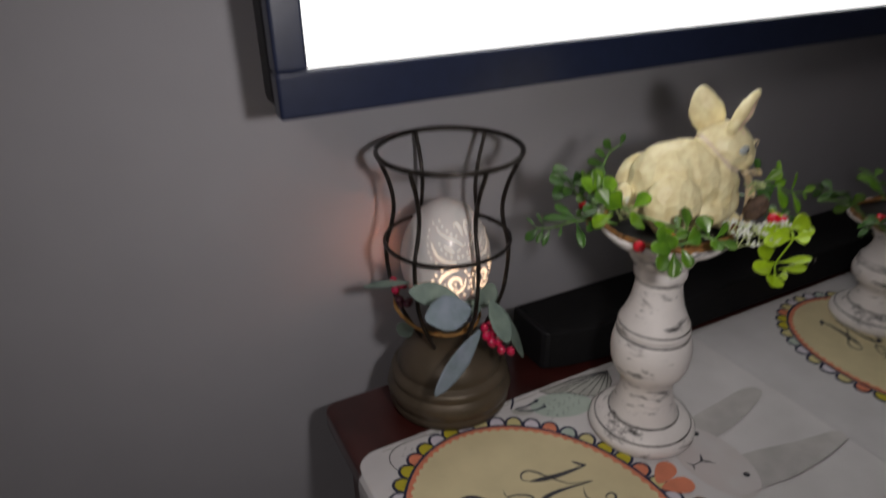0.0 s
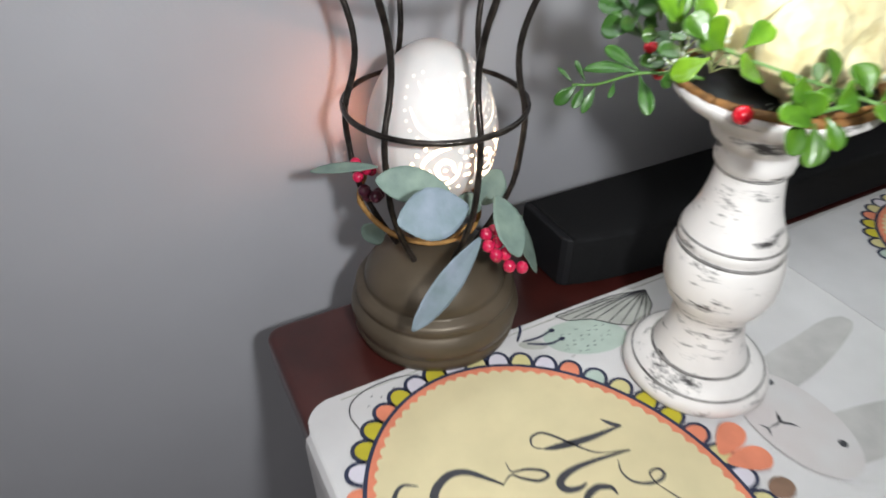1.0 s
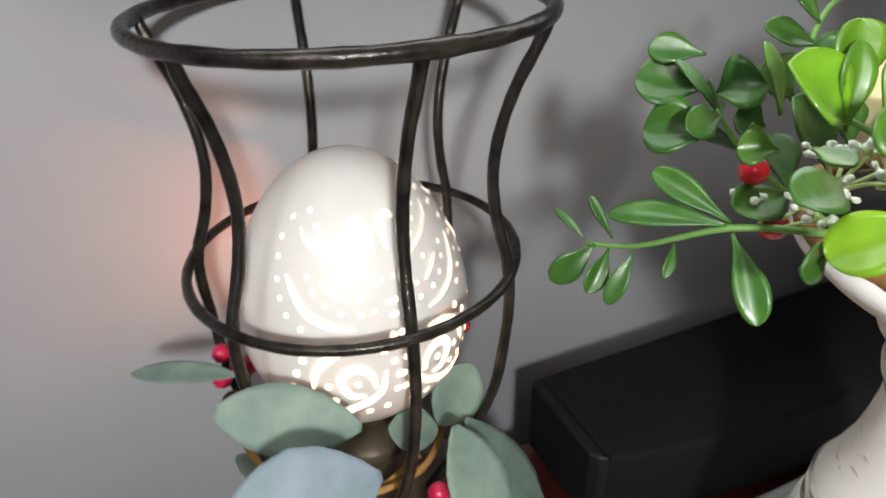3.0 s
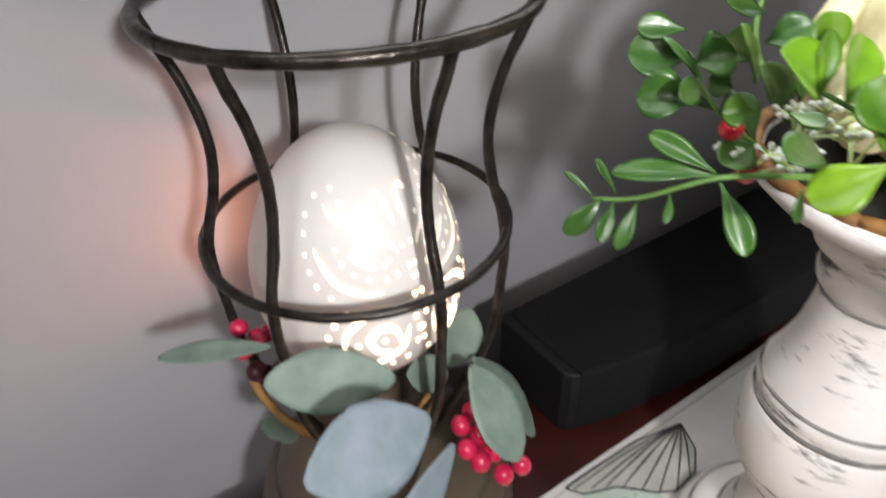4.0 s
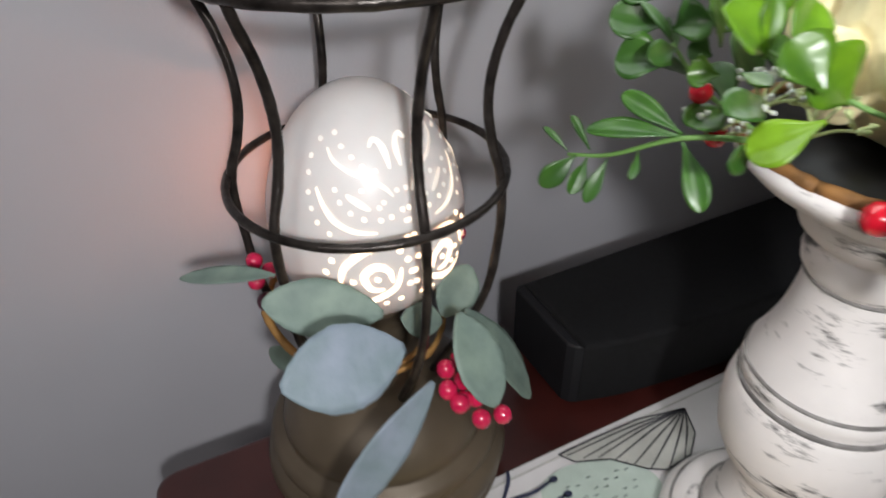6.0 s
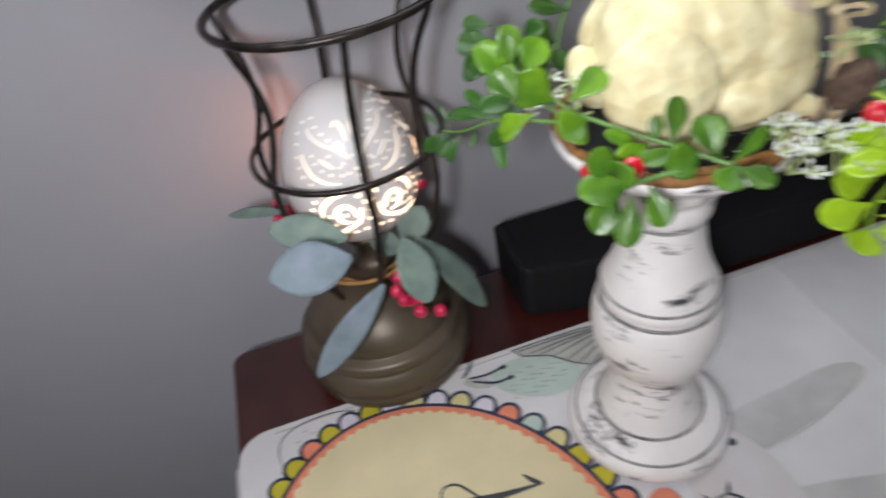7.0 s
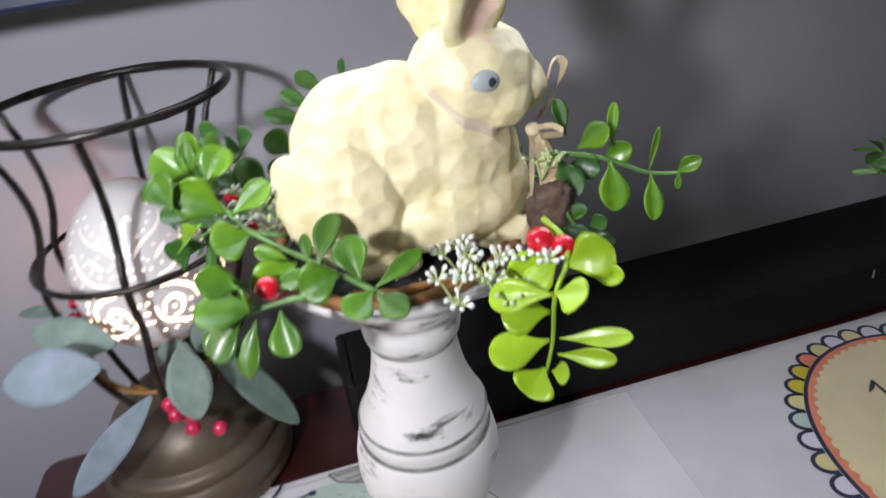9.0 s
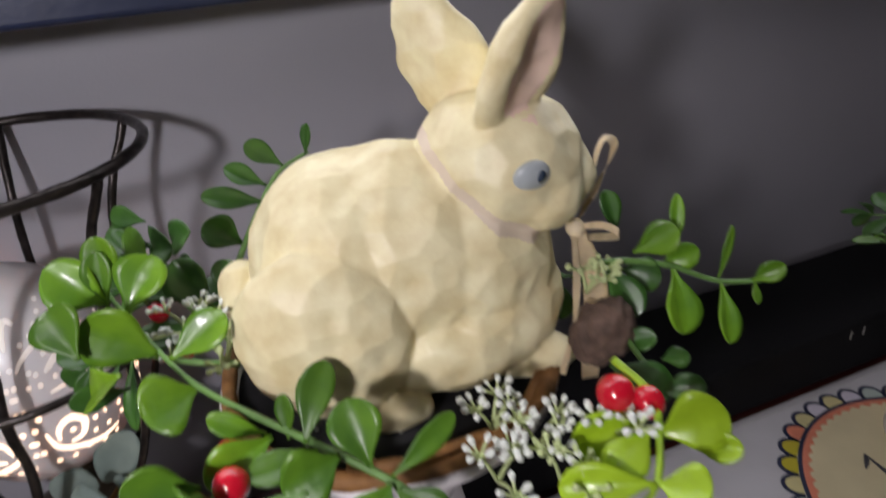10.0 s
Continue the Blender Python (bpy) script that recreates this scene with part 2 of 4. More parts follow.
def ball(c, r, bm=None, sub=2, rot=None):
    bm = bm or bmesh.new()
    r = r if isinstance(r, (tuple, list)) else (r, r, r)
    bmesh.ops.create_icosphere(bm, subdivisions=sub, radius=1, matrix=Matrix.Translation(c) @ (rot or Matrix()) @ Matrix.Diagonal((*r, 1)))
    return bm


def leaf_mesh(length, width, curl=0.25, cup=0.25, thick=0.0006, blunt=0.5, tooth=0.0, seed=0, nl=9, nw=5, obovate=False):
    """A leaf along +x from its stalk, face up (+z), with a keel, a curl and a little thickness."""
    rnd = random.Random(seed)
    bm = bmesh.new()
    top, low = [], []
    twist = rnd.uniform(-0.55, 0.55) if obovate else 0.0
    for i in range(nl):
        t = i / (nl - 1)
        w = width / 2 * (math.sin(math.pi * min(1, t ** (1.1 - 0.3 * blunt))) ** (0.75 - 0.2 * blunt) * (0.55 + 0.45 * t ** blunt) + 0.03)
        if obovate:
            t = 1 - (1 - t) ** 1.5
            f = min(1.0, t / 0.66)
            w = width / 2 * (math.sqrt(max(0.0, 1 - ((t - 0.66) / 0.34) ** 2)) if t > 0.66 else 0.10 + 0.90 * f * f * (3 - 2 * f))
        if i in (0, nl - 1):
            w = width * (0.015 if obovate and i else 0.05)
        rt, rl = [], []
        for j in range(nw):
            s = 2 * j / (nw - 1) - 1
            x, y = length * t, w * s * (1 + tooth * rnd.uniform(-1, 1) * abs(s))
            z = cup * abs(y) * (1 - 0.3 * t) - curl * length * t * t + twist * y * t + rnd.uniform(-1, 1) * 0.012 * width
            rt.append(bm.verts.new((x, y, z + thick / 2)))
            rl.append(bm.verts.new((x, y, z - thick / 2)))
        top.append(rt)
        low.append(rl)
    for a, b, flip in ((top, None, 0), (low, None, 1)):
        for i in range(nl - 1):
            for j in range(nw - 1):
                q = (a[i][j], a[i + 1][j], a[i + 1][j + 1], a[i][j + 1])
                bm.faces.new(q[::-1] if flip else q)
    for i in range(nl - 1):
        for j in (0, nw - 1):
            bm.faces.new((top[i][j], top[i + 1][j], low[i + 1][j], low[i][j]))
    for i in (0, nl - 1):
        for j in range(nw - 1):
            bm.faces.new((top[i][j], top[i][j + 1], low[i][j + 1], low[i][j]))
    return bm


def aim(base, tip, up=(0, 0, 1)):
    """A frame at base whose x runs to tip and whose z is as near to up as it gets."""
    x = (Vector(tip) - Vector(base)).normalized()
    z = Vector(up)
    z = (z - x * z.dot(x))
    z = z.normalized() if z.length > 1e-4 else x.orthogonal().normalized()
    y = z.cross(x)
    return Matrix.Translation(base) @ Matrix((x, y, z)).transposed().to_4x4()


def leaf(parent, material, base, tip, width, up=(0, 0, 1), seed=0, **kw):
    """One leaf from base to tip, in the parent's frame."""
    length = (Vector(tip) - Vector(base)).length
    return part("leaf", leaf_mesh(length, width, seed=seed, **kw), material, parent, m=aim(base, tip, up))


# ---- setting ----
WALL_Y, TOP = 0.216, 0.75
part("wall_back", box(-2.0, 3.0, WALL_Y, WALL_Y + 0.12, 0, 2.5), WALL, smooth=False)
part("wall_left", box(-2.12, -2.0, -3.0, WALL_Y + 0.12, 0, 2.5), WALL, smooth=False)
part("wall_right", box(3.0, 3.12, -3.0, WALL_Y + 0.12, 0, 2.5), WALL, smooth=False)
part("wall_front", box(-2.0, 3.0, -3.12, -3.0, 0, 2.5), WALL, smooth=False)
part("floor", box(-2.12, 3.12, -3.12, WALL_Y + 0.12, -0.1, 0), FLOOR, smooth=False)
part("ceiling", box(-2.12, 3.12, -3.12, WALL_Y + 0.12, 2.5, 2.6), CEIL, smooth=False)
for nm, lb in (("wall_back", "plain grey painted wall behind the table"), ("wall_left", "plain grey painted wall"), ("wall_right", "plain grey painted wall"),
               ("wall_front", "plain grey painted wall"), ("floor", "dark carpeted floor"), ("ceiling", "plain white ceiling")):
    tagged(bpy.data.objects[nm], lb, nm.split("_")[0], kind="structure")

# ---- table ----
TX0, TX1, TY0, TY1 = -0.204, 1.05, -0.33, 0.156
table = thing("side_table", pose(0, 0, 0), "dark cherry wood table with rounded corners against the wall", "table")


def rounded_slab(x0, x1, y0, y1, z0, z1, r, edge):
    bm = bmesh.new()
    ring = []
    for cx, cy, a0 in ((x1 - r, y1 - r, 0), (x0 + r, y1 - r, 90), (x0 + r, y0 + r, 180), (x1 - r, y0 + r, 270)):
        for k in range(7):
            a = radians(a0 + 15 * k)
            ring.append(bm.verts.new((cx + r * math.cos(a), cy + r * math.sin(a), z0)))
    f = bm.faces.new(ring)
    up = bmesh.ops.extrude_face_region(bm, geom=[f])
    bmesh.ops.translate(bm, verts=[v for v in up["geom"] if isinstance(v, bmesh.types.BMVert)], vec=(0, 0, z1 - z0))
    rim = [e for e in bm.edges if abs(e.verts[0].co.z - e.verts[1].co.z) < 1e-6]
    bmesh.ops.bevel(bm, geom=rim, offset=edge, segments=3, affect="EDGES", profile=0.5)
    return bm


part("tabletop", rounded_slab(TX0, TX1, TY0, TY1, 0.722, TOP, 0.014, 0.005), WOOD, table)
part("apron", box(TX0 + 0.03, TX1 - 0.03, TY0 + 0.03, TY1 - 0.03, 0.64, 0.722, 0.002), WOOD, table, smooth=False)
for x in (TX0 + 0.045, TX1 - 0.045):
    for y in (TY0 + 0.045, TY1 - 0.045):
        part("leg", box(x - 0.025, x + 0.025, y - 0.025, y + 0.025, 0, 0.70, 0.004), WOOD, table, smooth=False)

# ---- television and sound bar ----
tv = thing("television", pose(0, 0, 0), "wall-mounted flat television with dark bezel and bright white screen", "television")
X0, X1, Z0, Z1 = -0.218, 0.90, 1.092, 1.735
bm = bmesh.new()
for a, b, c, d in ((X0, X1, Z0, Z0 + 0.040), (X0, X1, Z1 - 0.03, Z1), (X0, X0 + 0.028, Z0 + 0.040, Z1 - 0.03), (X1 - 0.032, X1, Z0 + 0.040, Z1 - 0.03)):
    box(a, b, 0.115, 0.135, c, d, 0.003, bm=bm)
part("bezel", bm, BEZEL, tv, smooth=False)
part("screen", box(X0 + 0.028, X1 - 0.032, 0.126, 0.134, Z0 + 0.040, Z1 - 0.03), SCREEN, tv, "bright white lit screen", smooth=False)
part("back_shell", box(X0 + 0.001, X1 - 0.001, 0.135, 0.178, Z0 + 0.003, Z1 - 0.003, 0.010), BLACK, tv, smooth=False)
part("wall_mount", box(0.2, 0.5, 0.178, WALL_Y, 1.3, 1.5), BLACK, tv, smooth=False)

bar = thing("sound_bar", pose(0.05, 0.085, TOP), "long black sound bar with a rounded end on the table", "sound bar")


def plan_block(outline, z0, z1, edge):
    """A block with this outline seen from above, its edges rounded."""
    bm = bmesh.new()
    f = bm.faces.new([bm.verts.new((x, y, z0)) for x, y in outline])
    up = bmesh.ops.extrude_face_region(bm, geom=[f])
    bmesh.ops.translate(bm, verts=[v for v in up["geom"] if isinstance(v, bmesh.types.BMVert)], vec=(0, 0, z1 - z0))
    bmesh.ops.bevel(bm, geom=[e for e in bm.edges if abs(e.verts[0].co.z - e.verts[1].co.z) < 1e-6], offset=edge, segments=3, affect="EDGES", profile=0.5)
    return bm


# the front bows away at the end, towards the cap
FRONT = [(0.008, -0.004), (0.020, -0.008), (0.038, -0.0125), (0.060, -0.016), (0.088, -0.0195), (0.118, -0.0222), (0.200, -0.0240)]
part("body", plan_block([(0.008, 0.068)] + FRONT + [(0.90, -0.0240), (0.90, 0.068)], 0.003, 0.056, 0.004), GRILLE, bar, smooth=False)
part("end_cap", plan_block([(0.0, 0.064), (0.0, 0.004), (0.003, -0.001), (0.0078, -0.0036), (0.0078, 0.0675), (0.003, 0.067)], 0.0035, 0.0555, 0.002), BLACK, bar, smooth=False)
for x in (0.447, 0.461):
    part("indicator_mark", box(x, x + 0.0012, -0.0244, -0.0239, 0.041, 0.049), SHADE, bar, "tiny white mark", smooth=False)
for x in (0.08, 0.8):
    part("rubber_foot", box(x, x + 0.05, 0.01, 0.058, 0, 0.004), BLACK, bar, smooth=False)

# ---- table runner ----
RX0, RX1, RY0, RY1, RZ = -0.203, 0.603, -0.272, 0.058, TOP + 0.0018
runner = thing("table_runner", pose(0, 0, 0), "off-white printed Easter table runner lying over the table's end", "table runner")


def cloth():
    """The runner: flat on the table, hanging over both ends, with a hem and faint folds."""
    bm = bmesh.new()
    xs = [(RX0 - 0.0045, TOP - 0.10 + 0.008 * k) for k in range(12)] + [(RX0 - 0.003, TOP - 0.003), (RX0, RZ - 0.0006)]
    xs += [(RX0 + 0.002 * k, RZ) for k in range(1, 13)] + [(RX0 + 0.024 + (RX1 - RX0 - 0.024) * k / 70, RZ) for k in range(1, 71)]
    rows = []
    for x, z in xs:
        row = []
        near = max(0.0, 0.024 - max(0.0, x - RX0))
        inset = 0.024 - math.sqrt(max(0.0, 0.024 ** 2 - near ** 2))
        for j in range(23):
            y = RY0 + (RY1 - inset - RY0) * j / 22
            flat = 1 if z > TOP else 0
            dz = 0.0005 * noise.noise((x * 9, y * 9, 0)) * flat
            dx = 0 if flat else 0.002 * math.sin(y * 40) * (TOP - z) / 0.1
            row.append(bm.verts.new((x + dx - (0 if flat else 0.0005), y, z + dz)))
        rows.append(row)
    under = [[bm.verts.new(v.co + (Vector((0, 0, -0.0008)) if v.co.z > TOP else Vector((0.0008, 0, -0.0004)))) for v in row] for row in rows]
    for a, b, c, d in zip(rows, rows[1:], under, under[1:]):
        for j in range(22):
            bm.faces.new((a[j], b[j], b[j + 1], a[j + 1]))
            bm.faces.new((c[j], c[j + 1], d[j + 1], d[j]))
        bm.faces.new((a[0], c[0], d[0], b[0]))
        bm.faces.new((a[22], b[22], d[22], c[22]))
    for a, c, s in ((rows[0], under[0], 1), (rows[-1], under[-1], -1)):
        for j in range(22):
            bm.faces.new((a[j], a[j + 1], c[j + 1], c[j])[::s])
    return bm


part("cloth", cloth(), LINEN, runner, smooth=False)
bm = bmesh.new()
box(RX0 + 0.03, RX1, RY1 - 0.006, RY1 - 0.0054, RZ + 0.0002, RZ + 0.0009, bm=bm)
box(RX0 + 0.01, RX1, RY0 + 0.0054, RY0 + 0.006, RZ + 0.0002, RZ + 0.0009, bm=bm)
part("hem_stitch", bm, SHADE, runner, smooth=False)


def flat(points, z, bm=None):
    """A closed flat patch of print at height z."""
    bm = bm or bmesh.new()
    f = bm.faces.new([bm.verts.new((x, y, z)) for x, y in points])
    if f.normal.z < 0:
        f.normal_flip()
    return bm


def stroke(points, w, z, bm=None, steps=8, thin=0.25):
    """A pen stroke: swelling in the middle, thin at both ends."""
    bm = bm or bmesh.new()
    line = smooth_line([(x, y, 0) for x, y in points], steps)
    last = None
    for i, p in enumerate(line):
        d = line[min(i + 1, len(line) - 1)] - line[max(i - 1, 0)]
        nrm = Vector((-d.y, d.x, 0)).normalized()
        t = i / (len(line) - 1)
        h = w / 2 * (thin + (1 - thin) * math.sin(math.pi * t))
        a, b = bm.verts.new((p.x + nrm.x * h, p.y + nrm.y * h, z)), bm.verts.new((p.x - nrm.x * h, p.y - nrm.y * h, z))
        if last:
            bm.faces.new((last[0], a, b, last[1]))
        last = (a, b)
    return bm


def turned(points, around):
    """The runner's other end is the first one turned half round."""
    if not around:
        return points
    return [(RX0 + RX1 - x, RY0 + RY1 - y) for x, y in points]


OC, OA, OB, OT = (-0.0783, -0.1065), 0.130, 0.158, 0.30


def oval(k, grow, lump=0.0, count=0, n=240):
    out = []
    for i in range(n):
        a = 2 * math.pi * i / n
        g = grow + (lump * abs(math.sin(a * count / 2)) if count else 0)
        u, v = (OA + g) * math.cos(a), (OB + g) * math.sin(a)
        out.append((OC[0] + u * math.cos(OT) - v * math.sin(OT), max(RY0 + 0.002, OC[1] + u * math.sin(OT) + v * math.cos(OT))))
    return turned(out, k)


# the script on the oval, letter by letter: strokes as a width and a line, in millimetres
LETTER_H = ((3.6, [(-11, -53), (-6, -60), (-1, -64)]), (5.4, [(-1, -64), (-30, -62), (-52, -58), (-63, -55)]),
            (2.0, [(-61, -56), (-68, -50), (-65, -43), (-56, -43), (-48, -52), (-40, -64), (-30, -75), (-11, -82)]),
            (5.6, [(-9, -83), (-42, -78), (-59, -78), (-68, -82), (-67, -88), (-59, -91), (-52, -90)]))
SWASH = ((2.4, [(-22, -86), (-26, -94), (-24, -103), (-16, -109), (-7, -111), (-1, -108), (-3, -103), (-10, -104), (-11, -113)]),
         (2.0, [(-11, -112), (-5, -127), (1, -139), (-1, -150), (-6, -160), (-14, -172)]))
LETTER_A = ((5.0, [(-39, -106), (-40, -100), (-48, -96), (-57, -98), (-61, -103), (-57, -107)]), (5.0, [(-38, -113), (-51, -111), (-60, -109), (-66, -113), (-59, -120)]))
LETTER_P = ((5.2, [(-34, -131), (-53, -125), (-78, -118)]), (3.0, [(-71, -112), (-75, -107), (-82, -107), (-87, -111)]), (4.4, [(-42, -132), (-40, -143), (-50, -148), (-60, -140), (-62, -130)]))
LETTER_P_AGAIN = ((5.2, [(-38, -156), (-58, -151), (-82, -145)]), (4.4, [(-46, -158), (-44, -169), (-54, -174), (-64, -166), (-66, -156)]))
LETTER_Y = ((4.4, [(-46, -182), (-62, -180), (-69, -188), (-62, -197), (-48, -199)]), (4.4, [(-46, -200), (-78, -198), (-96, -192), (-98, -182), (-88, -180)]))
LETTER_E = ((2.4, [(-92, -52), (-92, -60), (-82, -63), (-73, -69), (-72, -74), (-80, -74), (-89, -67), (-94, -62), (-103, -66)]),
            (6.0, [(-102, -66), (-111, -55), (-120, -46), (-131, -43), (-143, -48), (-148, -56), (-144, -67), (-133, -74), (-126, -74), (-124, -69)]))
LOWER_A = ((5.0, [(-116, -90), (-119, -83), (-129, -78), (-139, -80), (-144, -88), (-138, -93)]), (4.6, [(-117, -97), (-130, -95), (-144, -94), (-148, -101), (-142, -105)]))
LOWER_STER = ((4.2, [(-112, -112), (-122, -108), (-132, -116), (-146, -108)]), (4.6, [(-98, -128), (-130, -126), (-146, -128), (-146, -136)]), (2.4, [(-114, -120), (-116, -136)]),
              (4.2, [(-134, -142), (-124, -150), (-118, -144), (-130, -140), (-146, -146), (-144, -156)]), (4.6, [(-120, -162), (-146, -162)]), (3.4, [(-128, -164), (-119, -170), (-118, -176)]))
FLOURISH = ((3.4, [(-153, -41), (-162, -36), (-170, -41), (-172, -51), (-169, -63), (-164, -72)]),)
WORDS = (LETTER_H, SWASH, LETTER_A, LETTER_P, LETTER_P_AGAIN, LETTER_Y, LETTER_E, LOWER_A, LOWER_STER, FLOURISH)
# the petals' colours, one way round the oval from the coral one beside the butterfly, and the other way
ONWARD = (CORAL, LILAC, BUTTER, LILAC, BUTTER, LILAC, OLIVE, LILAC, OLIVE, CORAL, OLIVE, OLIVE, LILAC)
BACKWARD = (LILAC, MINT, BUTTER, OLIVE, OLIVE, CORAL, BUTTER, LILAC, BUTTER)
for k in (0, 1):
    z = RZ + 0.0012
    part("oval_border", flat(oval(k, -0.0145), z + 0.0009), CORAL, runner, "coral scalloped band", smooth=False)
    part("oval_outline", flat(oval(k, -0.0115), z + 0.0006), NAVY, runner, "navy outline", smooth=False)
    part("oval_panel", flat(oval(k, -0.0215, 0.0032, 78, 480), z + 0.0012), CREAM, runner, "cream oval panel", smooth=False)
    count = 45
    for i in range(count):
        a = 2 * math.pi * (i + 0.86) / count
        step = (i - 3 + 22) % 45 - 22
        tint = ONWARD[step % len(ONWARD)] if step >= 0 else BACKWARD[-step % len(BACKWARD)]
        u, v = (OA - 0.0115) * math.cos(a), (OB - 0.0115) * math.sin(a)
        nx, ny = math.cos(a) / OA, math.sin(a) / OB
        h = math.hypot(nx, ny)
        nx, ny = nx / h, ny / h
        c = (OC[0] + u * math.cos(OT) - v * math.sin(OT), OC[1] + u * math.sin(OT) + v * math.cos(OT))
        d = (nx * math.cos(OT) - ny * math.sin(OT), nx * math.sin(OT) + ny * math.cos(OT))
        if not RY0 + 0.012 < c[1] < RY1 or c[0] < RX0 + 0.012:
            continue
        for nm, r0, r1, zz, mt in (("petal_outline", 0.0102, 0.0138, z + 0.0002, NAVY), ("petal", 0.0074, 0.0108, z + 0.0005, tint)):
            pts = []
            for q in range(13):
                b = math.pi * q / 12 - math.pi / 2
                s, t = r0 * math.sin(b), r1 * math.cos(b) ** 0.8
                pts.append((c[0] + d[0] * t - d[1] * s, c[1] + d[1] * t + d[0] * s))
            if all(px > RX0 + 0.001 for px, py in pts):
                back = part(nm, flat(turned(pts, k), zz), mt, runner if nm == "petal_outline" else back, smooth=False)
    # lettering: it reads towards the room, its heads to the runner's middle
    bm = bmesh.new()
    zz = z + 0.0016
    for letter in WORDS:
        for w, pts in letter:
            pts = [(x / 1000, y / 1000) for x, y in pts]
            if k:
                pts = [(0.483 + OC[1] - y, -0.085 + x - OC[0]) for x, y in pts]
            stroke(pts, w / 1000, zz, bm)
    part("lettering", bm, INK, runner, "charcoal script lettering reading Happy Easter", smooth=False)


k, z = 0, RZ + 0.0012
# drawn rabbit with long ears, its nose towards the oval
def egg_shape(cx, cy, a, b, n=40, ph=0.0, pinch=0.0):
    out = []
    for i in range(n):
        t = 2 * math.pi * i / n
        u, v = a * math.cos(t), b * math.sin(t) * (1 - pinch * math.cos(t))
        out.append((cx + u * math.cos(ph) - v * math.sin(ph), cy + u * math.sin(ph) + v * math.cos(ph)))
    return out

for rim in ([(0.122, -0.066), (0.160, -0.061), (0.190, -0.059), (0.218, -0.056), (0.236, -0.056), (0.248, -0.060), (0.2505, -0.067), (0.244, -0.073), (0.229, -0.079), (0.198, -0.088), (0.166, -0.095), (0.122, -0.100)],
            [(0.122, -0.122), (0.168, -0.130), (0.209, -0.140), (0.240, -0.1455), (0.258, -0.148), (0.267, -0.154), (0.266, -0.161), (0.254, -0.165), (0.232, -0.168), (0.206, -0.170), (0.165, -0.171), (0.122, -0.165)]):
    ear = part("drawn_ear", flat(turned(rim, k), z + 0.0002), GREYP, runner, "grey drawn rabbit ear", smooth=False)
    part("ear_outline", stroke(turned(rim[6:11], k), 0.0009, z + 0.0006, steps=4, thin=0.4), SHADE, ear, smooth=False)
part("drawn_rabbit_head", flat(turned(egg_shape(0.116, -0.118, 0.032, 0.052), k), z + 0.0005), FACEP, runner, "pinkish grey drawn rabbit head", smooth=False)
for cy in (-0.148, -0.084):
    part("drawn_eye", flat(turned(egg_shape(0.129, cy, 0.0032, 0.0032, 16), k), z + 0.0012), INK, runner, "dark drawn eye", smooth=False)
bm = stroke(turned([(0.110, -0.107), (0.105, -0.114), (0.091, -0.1145)], k), 0.0016, z + 0.0012)
stroke(turned([(0.089, -0.109), (0.092, -0.1145), (0.089, -0.120)], k), 0.0016, z + 0.0012, bm)
stroke(turned([(0.110, -0.107), (0.105, -0.114), (0.110, -0.119), (0.1134, -0.1236)], k), 0.0022, z + 0.0012, bm)
part("drawn_mouth", bm, INK, runner, smooth=False)
for cx, cy, ph in ((0.060, -0.1080, 0.42), (0.060, -0.1262, -0.32)):
    part("drawn_bow", flat(turned(egg_shape(cx, cy, 0.0165, 0.0092, ph=ph, pinch=-0.4), k), z + 0.0009), CORAL, runner, "coral drawn bow", smooth=False)
for cx, cy in ((0.062, -0.152), (0.066, -0.176), (0.050, -0.166)):
    part("drawn_spot", flat(turned(egg_shape(cx, cy, 0.0095, 0.0080), k), z + 0.0007), BROWNP, runner, "brown drawn spot", smooth=False)
# drawn butterfly beside the lantern: a mint body, a striped wing, feelers
part("drawn_body", flat(turned(egg_shape(0.033, 0.022, 0.036, 0.020, ph=-0.35), k), z + 0.0001), MINT, runner, "mint drawn butterfly wing", smooth=False)
wing = [(0.118, 0.045), (0.085, 0.052), (0.050, 0.053), (0.024, 0.053), (0.030, 0.044), (0.050, 0.036), (0.066, 0.020), (0.076, 0.014), (0.096, 0.016), (0.110, 0.027)]
part("drawn_wing", flat(turned(wing, k), z + 0.00035), SHADE, runner, "pale grey striped drawn wing", smooth=False)
bm = bmesh.new()
for q in ((0.028, 0.050), (0.036, 0.044), (0.044, 0.040), (0.052, 0.034), (0.060, 0.026), (0.067, 0.019), (0.077, 0.014), (0.090, 0.015)):
    stroke(turned([(0.118, 0.045), ((0.118 + q[0]) / 2 + 0.004, (0.045 + q[1]) / 2 + 0.002), q], k), 0.0012, z + 0.0008, bm, thin=0.6)
for a, b in zip(wing, wing[1:] + wing[:1]):
    stroke(turned([a, b], k), 0.0012, z + 0.0008, bm, steps=2, thin=0.9)
for i in range(26):
    cx, cy = 0.008 + 0.05 * ((i * 37) % 17) / 17, 0.008 + 0.026 * ((i * 53) % 13) / 13
    stroke(turned([(cx, cy), (cx + 0.004, cy)], k), 0.0007, z + 0.0006, bm, steps=2)
part("drawn_hatching", bm, INK, runner, smooth=False)
bm = bmesh.new()
for pts in ([(-0.018, 0.040), (-0.004, 0.038), (0.010, 0.040)], [(-0.016, 0.036), (0.0, 0.028), (0.012, 0.028)], [(-0.022, 0.042), (-0.014, 0.050), (-0.010, 0.057)]):
    stroke(turned(pts, k), 0.0024, z + 0.001, bm, thin=0.7)
for c in ((0.011, 0.040), (0.013, 0.028)):
    flat(turned(egg_shape(c[0], c[1], 0.0030, 0.0022, 14), k), z + 0.0010, bm)
